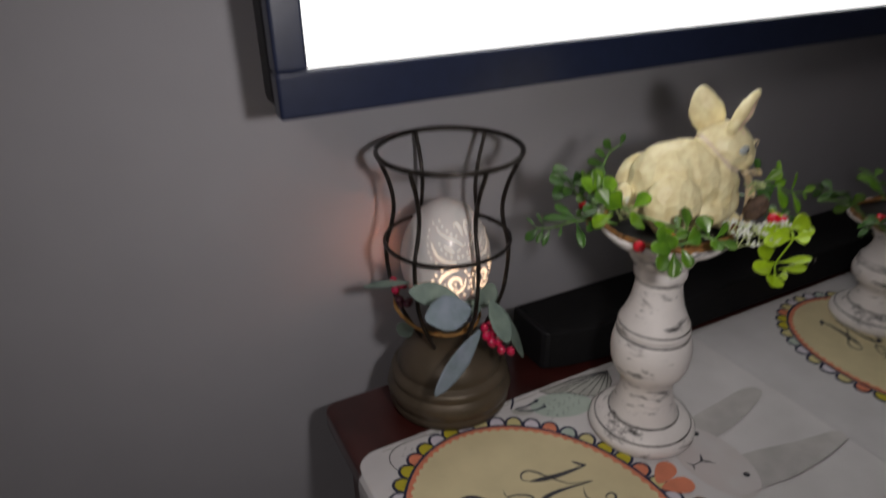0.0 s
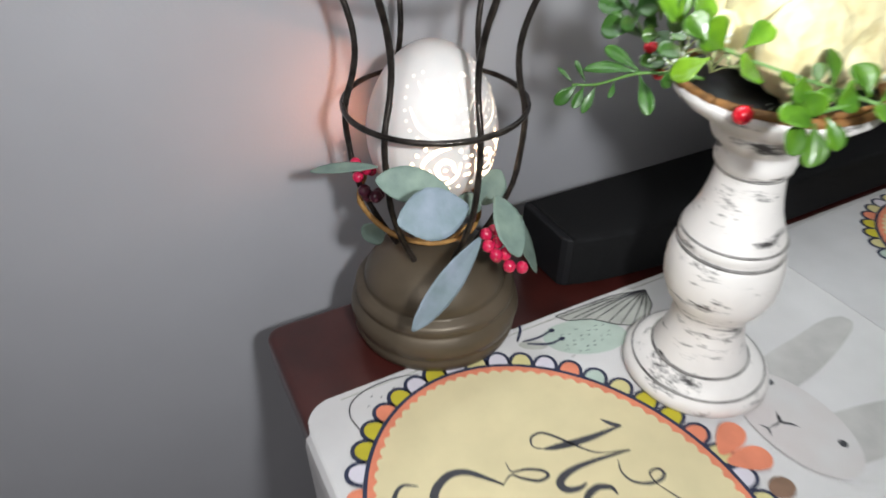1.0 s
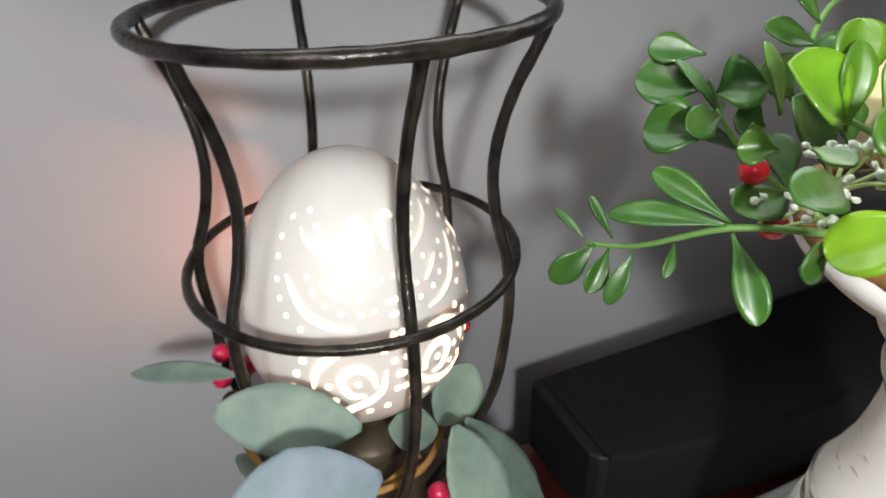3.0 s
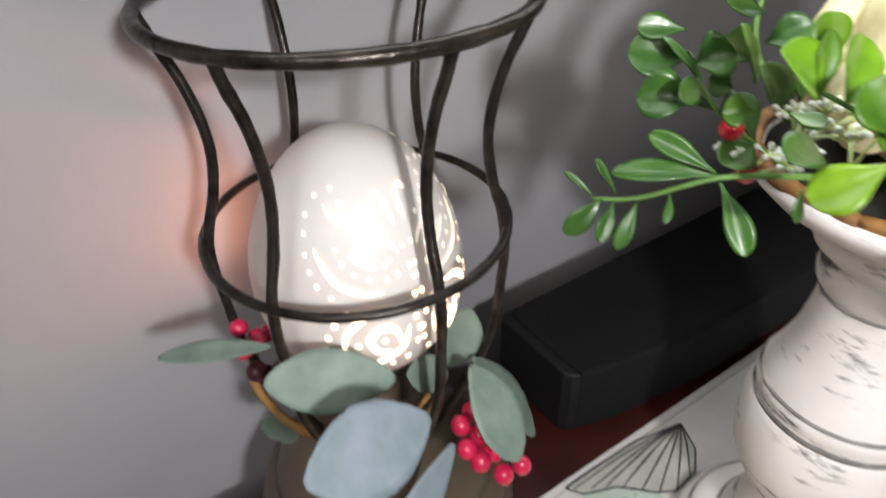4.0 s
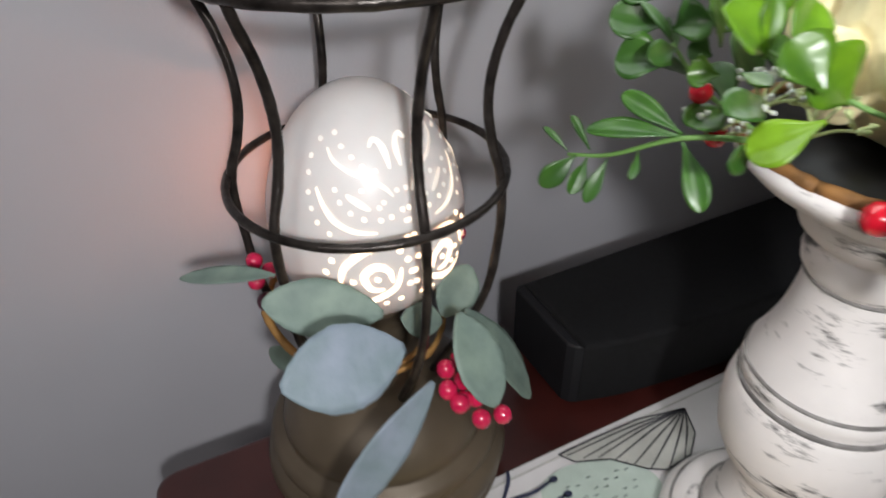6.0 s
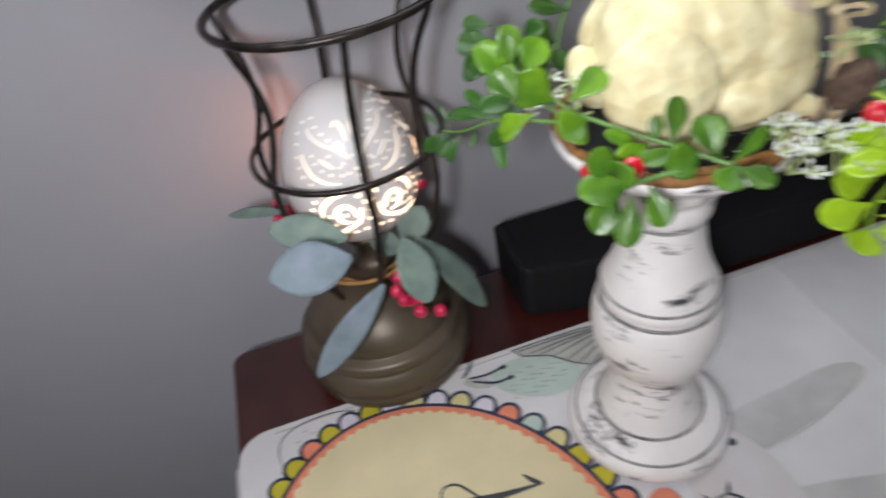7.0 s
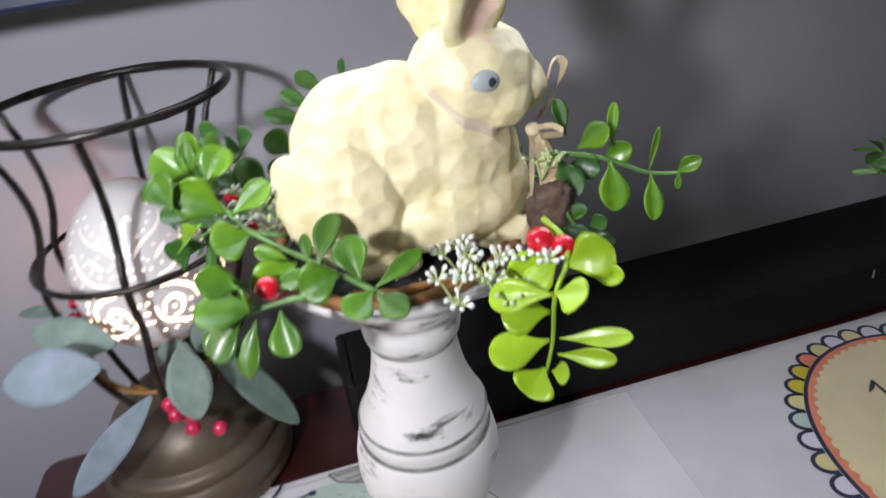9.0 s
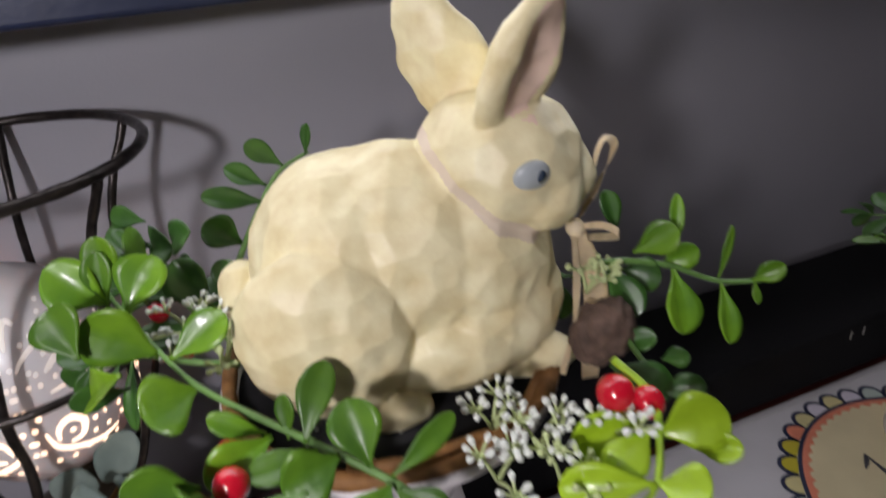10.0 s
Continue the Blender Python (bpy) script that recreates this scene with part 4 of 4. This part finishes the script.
part("loop", ribbon([(0.058, -0.004, 0.056), (0.067, 0.002, 0.067), (0.072, 0.004, 0.079), (0.067, 0.003, 0.081), (0.060, -0.002, 0.058)], 0.0045, (0.4, 0.8, 0.2)), RAFFIA, bow)
part("loop", ribbon([(0.058, -0.007, 0.0555), (0.065, -0.012, 0.0575), (0.069, -0.014, 0.0545), (0.060, -0.010, 0.0525)], 0.0030, (0, 0.4, 0.9)), RAFFIA, bow)

# ---- greenery on the plates ----
PW = PL - 0.009


def sprig(parent, line, n, size, material, seed, spread=62, droop=0.2, start=0.15, end_leaf=True, lift=0.35):
    """A stem with leaves in pairs, in the parent's frame."""
    rnd = random.Random(seed)
    pts = smooth_line(line, 8)
    parent = part("stem", tube(line, (0.0011, 0.0007), 7, steps=6), STEM, parent)
    for i in range(n):
        t = start + (0.97 - start) * i / max(1, n - 1)
        k = min(len(pts) - 2, int(t * (len(pts) - 1)))
        p, d = pts[k], (pts[k + 1] - pts[k]).normalized()
        side = d.cross(Vector((0, 0, 1)))
        side = side.normalized() if side.length > 0.1 else Vector((1, 0, 0))
        roll = rnd.uniform(-0.6, 0.6)
        for s in (-1, 1):
            a = radians(spread + rnd.uniform(-15, 15))
            out = (Matrix.Rotation(roll + (i % 2) * 0.7, 3, d) @ side) * s
            way = d * math.cos(a) + out * math.sin(a) + Vector((0, 0, lift * rnd.uniform(-0.5, 1)))
            ln = size * rnd.uniform(0.8, 1.15) * (0.75 + 0.35 * math.sin(math.pi * min(1, t + 0.1)))
            up = d.cross(way) * s
            up = up if up.z > 0 else -up
            leaf(parent, material, p, p + way.normalized() * ln, ln * rnd.uniform(0.46, 0.58), up + Vector((rnd.uniform(-.3, .3), -0.35, 0.2)), seed=seed * 31 + i * 2 + s,
                 curl=droop * rnd.uniform(0.2, 1.2), cup=0.3, thick=0.0007, nl=15, nw=7, obovate=True)
    if end_leaf:
        d = (pts[-1] - pts[-3]).normalized()
        leaf(parent, material, pts[-1], pts[-1] + d * size * 0.8, size * 0.42, (0.1, -0.3, 1), seed=seed, curl=droop * 0.5, cup=0.3, blunt=0.9)


def one_bud():
    bm = ball((0, 0, 0), (0.00135, 0.00135, 0.0017), None, 1)
    ball((0, 0, -0.0012), (0.0008, 0.0008, 0.0013), bm, 1)
    me = bpy.data.meshes.new("bud")
    for f in bm.faces:
        f.smooth = True
    bm.to_mesh(me)
    bm.free()
    return me


BUDS = {}


def seed_head(parent, c, r, n, material, seed, stalk=(0, 0, -0.012)):
    """An umbel: fine stalks fanning out to hubs, each with a few buds."""
    if material not in BUDS:
        BUDS[material] = one_bud()
        BUDS[material].materials.append(material)
    rnd = random.Random(seed)
    st, places = bmesh.new(), []
    c, root = Vector(c), Vector(c) + Vector(stalk)
    for h in range(max(3, n // 9)):
        a = 2.4 * h + rnd.uniform(-0.3, 0.3)
        hub = c + Vector((math.cos(a), math.sin(a), 0.35 * rnd.uniform(-1, 1))) * r * 0.85 * math.sqrt((h + 0.6) / max(3, n // 9))
        tube([root, root.lerp(hub, 0.55) + Vector((0, 0, 0.001)), hub], (0.0007, 0.0005), 5, bm=st, steps=3)
        out = (hub - root).normalized()
        for q in range(6):
            way = (out * 0.7 + Vector((math.cos(q * 1.05 + a), math.sin(q * 1.05 + a), rnd.uniform(-0.3, 0.5)))).normalized()
            p = hub + way * 0.0046 * rnd.uniform(0.75, 1.3)
            tube([hub, p], 0.0005, 5, bm=st, steps=1)
            places.append((p, way))
    head = part("umbel_stalk", st, FLOWERGR, parent)
    for p, way in places:
        bud = new("bud", BUDS[material])
        bud.parent, bud.matrix_basis = head, Matrix.Translation(p) @ way.to_track_quat("Z", "Y").to_matrix().to_4x4() @ Matrix.Scale(rnd.uniform(0.65, 1.0), 4)


def vine(parent, r, z, a0, a1, rr, cx, cy, seed):
    rnd = random.Random(seed)
    pts = [(cx + r * math.cos(radians(a)) * rnd.uniform(0.97, 1.03), cy + r * math.sin(radians(a)) * rnd.uniform(0.97, 1.03), z + rnd.uniform(-0.002, 0.002)) for a in range(a0, a1, 18)]
    part("vine", tube(pts, rr, 8, steps=4, rough=0.35), BARK, parent, "brown grapevine")


wreath = thing("greenery_wreath", pose(0, 0, 0), "artificial boxwood wreath with red berries and white buds", "wreath")
vine(wreath, 0.0590, PL + 0.003, -175, 190, 0.0030, HT.x, HT.y, 4)
vine(wreath, 0.0565, PL + 0.005, -120, 60, 0.0020, HT.x, HT.y, 5)

def twig_leaves(parent, material, rows, grow=0.84):
    """Leaves as (stalk, tip, width); each turns its face up and to the room."""
    for i, (bx, by, bz, tx, ty, tz, w) in enumerate(rows):
        rnd = random.Random(i + int(abs(bx) * 1e5))
        up = Vector((-0.25 + rnd.uniform(-0.3, 0.3), -0.75, 0.65 + rnd.uniform(-0.25, 0.25)))
        leaf(parent, material, (bx, by, bz), (tx, ty, tz), w * grow, up, seed=i, curl=rnd.uniform(-0.10, 0.32), cup=rnd.uniform(0.25, 0.7), thick=0.0008, nl=17, nw=7, obovate=True)


stem_front = part("stem", tube([(0.0851, -0.1092, 0.9988), (0.0784, -0.0993, 1.0018), (0.0636, -0.0836, 1.0067), (0.0399, -0.0594, 1.0143), (0.0294, -0.0418, 1.0184), (0.0162, -0.0165, 1.0294)], (0.0013, 0.0007), 7, steps=5), STEM, wreath)
stem_back = part("stem", tube([(0.0555, 0.0185, 1.0109), (0.0661, 0.0324, 1.0217), (0.079, 0.0396, 1.0358), (0.0931, 0.0404, 1.0423)], (0.0013, 0.0007), 7, steps=5), STEM, wreath)
stem_right = part("stem", tube([(0.1597, -0.0657, 1.025), (0.1741, -0.0667, 1.0225), (0.1878, -0.0697, 1.018), (0.2026, -0.0753, 1.0111), (0.2158, -0.0805, 1.0101)], (0.0013, 0.0007), 7, steps=5), STEM, wreath)
stem_low = part("stem", tube([(0.1622, -0.0728, 1.0091), (0.1621, -0.0852, 1.0042), (0.1634, -0.099, 0.9987)], (0.0013, 0.0007), 7, steps=5), STEM, wreath)
stem_lime = part("stem", tube([(0.1466, -0.0961, 1.0134), (0.1501, -0.1084, 1.0094), (0.1466, -0.1171, 1.0043), (0.1375, -0.1281, 1.0004), (0.1402, -0.1172, 0.9724), (0.1342, -0.1238, 0.9621)], (0.0013, 0.0007), 7, steps=5), LIMESTEM, wreath)
stem_under = part("stem", tube([(0.0695, -0.0927, 0.987), (0.0568, -0.0908, 0.9861), (0.044, -0.09, 0.9841), (0.0396, -0.092, 0.98)], (0.0013, 0.0007), 7, steps=5), STEM, wreath)
stem_left = part("stem", tube([(0.048, -0.016, 0.99), (0.032, -0.012, 0.994), (0.0148, 0.0028, 0.9926), (0.0001, 0.0197, 0.9823), (-0.0089, 0.0325, 0.9788)], (0.0013, 0.0007), 7, steps=5), STEM, wreath)
twig_leaves(stem_front, FRESH, [
    (0.0165, -0.0187, 1.0274, 0.0026, -0.0192, 1.0421, 0.0187), (0.0166, -0.017, 1.0306, 0.0184, -0.013, 1.048, 0.0132), (0.021, -0.0247, 1.0255, 0.0317, -0.0196, 1.0408, 0.0172),
    (0.0279, -0.0396, 1.0184, 0.0113, -0.0386, 1.0336, 0.0226), (0.0316, -0.0489, 1.0217, 0.0493, -0.0467, 1.03, 0.0147), (0.0369, -0.0541, 1.0133, 0.0223, -0.0608, 1.0146, 0.0215),
    (0.0518, -0.0722, 1.0056, 0.0384, -0.0707, 1.0147, 0.0078), (0.0531, -0.0767, 1.0081, 0.036, -0.0853, 1.0063, 0.0163)])
twig_leaves(stem_front, LEAF, [
    (0.0608, -0.0836, 1.008, 0.0688, -0.0744, 1.0255, 0.0114), (0.0571, -0.0781, 1.0065, 0.0586, -0.0734, 1.018, 0.0072), (0.0632, -0.0853, 1.0064, 0.0457, -0.0891, 1.0085, 0.0106),
    (0.068, -0.0912, 1.0079, 0.0533, -0.0967, 1.0077, 0.0188), (0.0747, -0.0953, 1.0047, 0.0726, -0.086, 1.0198, 0.0171), (0.0786, -0.0988, 1.0022, 0.0977, -0.0978, 1.0135, 0.0082),
    (0.0778, -0.1017, 1.0036, 0.0676, -0.1103, 1.0004, 0.0151), (0.0787, -0.1031, 1.0025, 0.0871, -0.1153, 0.9996, 0.0135)])
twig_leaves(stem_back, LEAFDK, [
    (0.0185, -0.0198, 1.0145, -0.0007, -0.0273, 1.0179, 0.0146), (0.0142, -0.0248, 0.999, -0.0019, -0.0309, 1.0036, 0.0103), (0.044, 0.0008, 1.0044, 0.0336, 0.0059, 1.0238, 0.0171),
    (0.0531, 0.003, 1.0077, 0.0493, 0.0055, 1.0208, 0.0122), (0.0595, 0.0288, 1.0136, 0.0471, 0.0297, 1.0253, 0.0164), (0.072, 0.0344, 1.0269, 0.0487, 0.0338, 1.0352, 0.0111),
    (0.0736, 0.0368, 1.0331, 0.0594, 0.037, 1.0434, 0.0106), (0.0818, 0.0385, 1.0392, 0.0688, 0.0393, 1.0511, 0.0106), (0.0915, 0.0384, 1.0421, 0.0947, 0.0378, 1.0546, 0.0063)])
twig_leaves(stem_right, FRESH, [
    (0.2133, -0.0793, 1.0102, 0.2183, -0.0858, 1.0177, 0.0085), (0.203, -0.0763, 1.0105, 0.1973, -0.0901, 0.9973, 0.0106), (0.2029, -0.0749, 1.0119, 0.2081, -0.0734, 1.0291, 0.0041),
    (0.187, -0.0708, 1.0177, 0.1822, -0.0856, 1.0035, 0.0165), (0.1759, -0.0642, 1.0239, 0.1863, -0.0718, 1.034, 0.0133), (0.1891, -0.0689, 1.0226, 0.1914, -0.0646, 1.0407, 0.0059),
    (0.1876, -0.0645, 1.0164, 0.1947, -0.0722, 1.0231, 0.0117), (0.2139, -0.0799, 1.0103, 0.2098, -0.0862, 1.0063, 0.0038)])
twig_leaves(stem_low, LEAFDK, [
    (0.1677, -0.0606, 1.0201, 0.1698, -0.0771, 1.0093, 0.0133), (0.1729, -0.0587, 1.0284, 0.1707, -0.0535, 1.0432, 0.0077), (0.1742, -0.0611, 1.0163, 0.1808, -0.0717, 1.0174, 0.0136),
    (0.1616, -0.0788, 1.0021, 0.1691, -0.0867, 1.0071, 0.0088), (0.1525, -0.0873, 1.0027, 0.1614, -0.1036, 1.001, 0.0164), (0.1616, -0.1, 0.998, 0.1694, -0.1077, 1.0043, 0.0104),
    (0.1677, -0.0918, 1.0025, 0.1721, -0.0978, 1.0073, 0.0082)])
twig_leaves(stem_lime, LIME, [
    (0.1471, -0.1165, 1.0036, 0.1594, -0.1257, 1.0123, 0.0159), (0.1491, -0.1095, 1.0040, 0.1275, -0.1082, 0.9980, 0.0136), (0.1435, -0.1172, 1.0078, 0.1294, -0.122, 1.0011, 0.0097),
    (0.1373, -0.1282, 1.0015, 0.1157, -0.1194, 1.0012, 0.0107), (0.1379, -0.1285, 1.0016, 0.1443, -0.139, 1.0048, 0.0124), (0.1547, -0.1201, 0.9994, 0.1619, -0.1304, 1.0038, 0.0071)], 1.12)
twig_leaves(stem_lime, LIME, [
    (0.139, -0.1167, 0.9723, 0.1153, -0.1146, 0.9695, 0.0135), (0.1433, -0.1165, 0.9716, 0.1665, -0.131, 0.9753, 0.0071), (0.1407, -0.1204, 0.9676, 0.159, -0.1332, 0.9695, 0.007),
    (0.1346, -0.1224, 0.9643, 0.1255, -0.1283, 0.9578, 0.0146), (0.1415, -0.1122, 0.9819, 0.1231, -0.1084, 0.9849, 0.0161), (0.1368, -0.124, 0.9633, 0.1412, -0.1299, 0.9652, 0.0076)], 1.12)
twig_leaves(stem_under, LEAF, [
    (0.0493, -0.0893, 0.9858, 0.0255, -0.0919, 0.9898, 0.0182), (0.0414, -0.0904, 0.9832, 0.0274, -0.0991, 0.9756, 0.0153), (0.0461, -0.0931, 0.9825, 0.0382, -0.1056, 0.968, 0.0134),
    (0.0551, -0.0929, 0.9839, 0.0554, -0.1044, 0.9712, 0.014), (0.0455, -0.0858, 0.9931, 0.0294, -0.0866, 1.001, 0.0147)])
leaf(stem_front, LEAF, (0.0350, -0.0820, 0.9985), (0.0310, -0.0985, 1.0145), 0.0135, (-0.8, -0.45, 0.3), seed=77, curl=0.1, cup=0.3, thick=0.0008, nl=17, nw=7, obovate=True)
stem_under.location = (-0.011, -0.003, 0.017)
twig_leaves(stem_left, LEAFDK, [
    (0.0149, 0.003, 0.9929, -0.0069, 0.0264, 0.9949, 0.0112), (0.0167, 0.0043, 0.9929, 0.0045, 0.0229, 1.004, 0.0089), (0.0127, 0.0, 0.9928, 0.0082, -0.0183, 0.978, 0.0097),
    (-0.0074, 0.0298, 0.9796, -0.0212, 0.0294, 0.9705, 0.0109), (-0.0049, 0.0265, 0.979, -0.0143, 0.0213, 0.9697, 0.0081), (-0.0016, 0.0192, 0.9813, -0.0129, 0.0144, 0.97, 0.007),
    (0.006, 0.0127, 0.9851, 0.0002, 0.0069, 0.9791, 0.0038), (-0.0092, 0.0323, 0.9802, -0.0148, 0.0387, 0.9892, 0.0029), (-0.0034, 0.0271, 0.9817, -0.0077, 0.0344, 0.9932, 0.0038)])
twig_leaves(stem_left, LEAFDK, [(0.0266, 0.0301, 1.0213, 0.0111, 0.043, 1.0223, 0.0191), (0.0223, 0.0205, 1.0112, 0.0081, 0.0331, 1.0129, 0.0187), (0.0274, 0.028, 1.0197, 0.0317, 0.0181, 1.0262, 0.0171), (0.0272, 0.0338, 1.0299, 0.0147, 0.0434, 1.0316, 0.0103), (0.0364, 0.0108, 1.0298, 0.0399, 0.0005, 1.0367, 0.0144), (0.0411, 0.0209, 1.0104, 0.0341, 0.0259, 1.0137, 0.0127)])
twig_leaves(stem_front, LEAF, [(0.0249, 0.0042, 1.0214, 0.0239, 0.0085, 1.0389, 0.0083), (0.0234, 0.0008, 1.0135, 0.0151, 0.0063, 1.0138, 0.0115), (0.0158, -0.0193, 1.0265, 0.0165, -0.0171, 1.0445, 0.0101), (0.0159, -0.0132, 1.0202, 0.0163, -0.0236, 1.0202, 0.0086), (0.0092, -0.0442, 1.0264, 0.0043, -0.033, 1.0374, 0.0186)])
twig_leaves(stem_front, LIMEDK, [(0.0171, -0.0421, 1.0165, 0.0027, -0.0323, 1.0056, 0.016)])
sprig(wreath, [(0.140, -0.006, PL + 0.004), (0.160, -0.020, PL + 0.014), (0.172, -0.034, PL + 0.018)], 3, 0.020, LEAFDK, 18)
sprig(wreath, [(0.110, 0.026, PL + 0.004), (0.128, 0.034, PL + 0.020), (0.142, 0.030, PL + 0.036)], 3, 0.021, LEAFDK, 21)
sprig(wreath, [(0.052, -0.006, PL + 0.003), (0.034, 0.014, PL + 0.020), (0.024, 0.024, PL + 0.036)], 3, 0.022, LEAFDK, 13, start=0.35)
for i, (c, r, n, mt) in enumerate((((0.1134, -0.0894, 1.002), 0.0110, 44, FLOWER), ((0.1220, -0.1015, 1.001), 0.0125, 52, FLOWER), ((0.1077, -0.1043, 0.998), 0.0100, 34, FLOWER), ((0.1391, -0.1091, 1.005), 0.0085, 22, FLOWER),
                                   ((0.1223, -0.1138, 1.000), 0.0090, 24, FLOWERGR), ((0.0349, -0.0123, 1.013), 0.0165, 54, FLOWER), ((0.0444, -0.0266, 1.007), 0.0140, 36, FLOWERGR), ((0.028, -0.002, 0.998), 0.013, 34, FLOWER), ((0.160, -0.066, 1.022), 0.0075, 18, FLOWERGR))):
    seed_head(wreath, c, r, n, mt, i, (0, 0.004, -0.010))
for c, r in (((0.1424, -0.1037, 1.0088), 0.0054), ((0.1492, -0.1085, 1.0068), 0.0048), ((0.040, -0.054, 0.9850), 0.0056), ((0.0410, -0.0870, 1.0060), 0.0048), ((0.0250, 0.0080, 1.0050), 0.0040), ((0.030, 0.002, 0.990), 0.0040)):
    part("berry", ball(c, r, None, 3), RED, wreath, "glossy red berry")
bm = ball((0, 0, 0), (0.0095, 0.0090, 0.0130), None, 4)
for v in bm.verts:
    v.co += v.normal * 0.0022 * noise.noise(v.co * 320)
part("cone_piece", bm, CONE, wreath, "rough brown cone piece", pose(0.1584, -0.0741, 1.0045, 20, 15, 0))

far = thing("greenery_wreath", pose(H2.x, H2.y, H2.z - 0.0835), "artificial boxwood greenery with white buds on a candle holder", "wreath")
vine(far, 0.0590, 0.2315, -175, 190, 0.0030, 0, 0, 8)
for i, (a, u) in enumerate(((150, 0.05), (185, 0.03), (215, 0.00), (245, 0.03), (120, 0.04), (280, 0.01), (60, 0.05), (0, 0.03), (320, 0.02))):
    c, s = math.cos(radians(a)), math.sin(radians(a))
    sprig(far, [(0.052 * c, 0.052 * s, 0.233), (0.078 * c, 0.078 * s, 0.236 + u * 0.3), (0.100 * c, 0.100 * s, 0.224 + u * 0.6)], 4, 0.021, (LEAF, LEAFDK, LEAF)[i % 3], 40 + i)
seed_head(far, (-0.052, -0.02, 0.247), 0.011, 30, FLOWER, 9)
part("berry", ball((-0.050, 0.006, 0.240), 0.0055, None, 3), RED, far)

# flakes of glitter left on the black plate
rnd = random.Random(12)
bm = bmesh.new()
for i in range(36):
    a, r = rnd.uniform(-2.6, -0.4), rnd.uniform(0.026, 0.050)
    ball((HT.x + r * math.cos(a), HT.y + r * math.sin(a), PL + 0.0003), (rnd.uniform(0.0003, 0.0009), rnd.uniform(0.0003, 0.0007), 0.0003), bm, 1)
tagged(part("glitter_flake", bm, FLOWER), "white glitter flakes strewn on the black plate", "glitter", kind="stuff")

tagged(part("crumb", ball((-0.136, 0.044, TOP + 0.0008), (0.0011, 0.0008, 0.0008), None, 1), FLOWER), "tiny white crumb on the dark table top", "crumb")
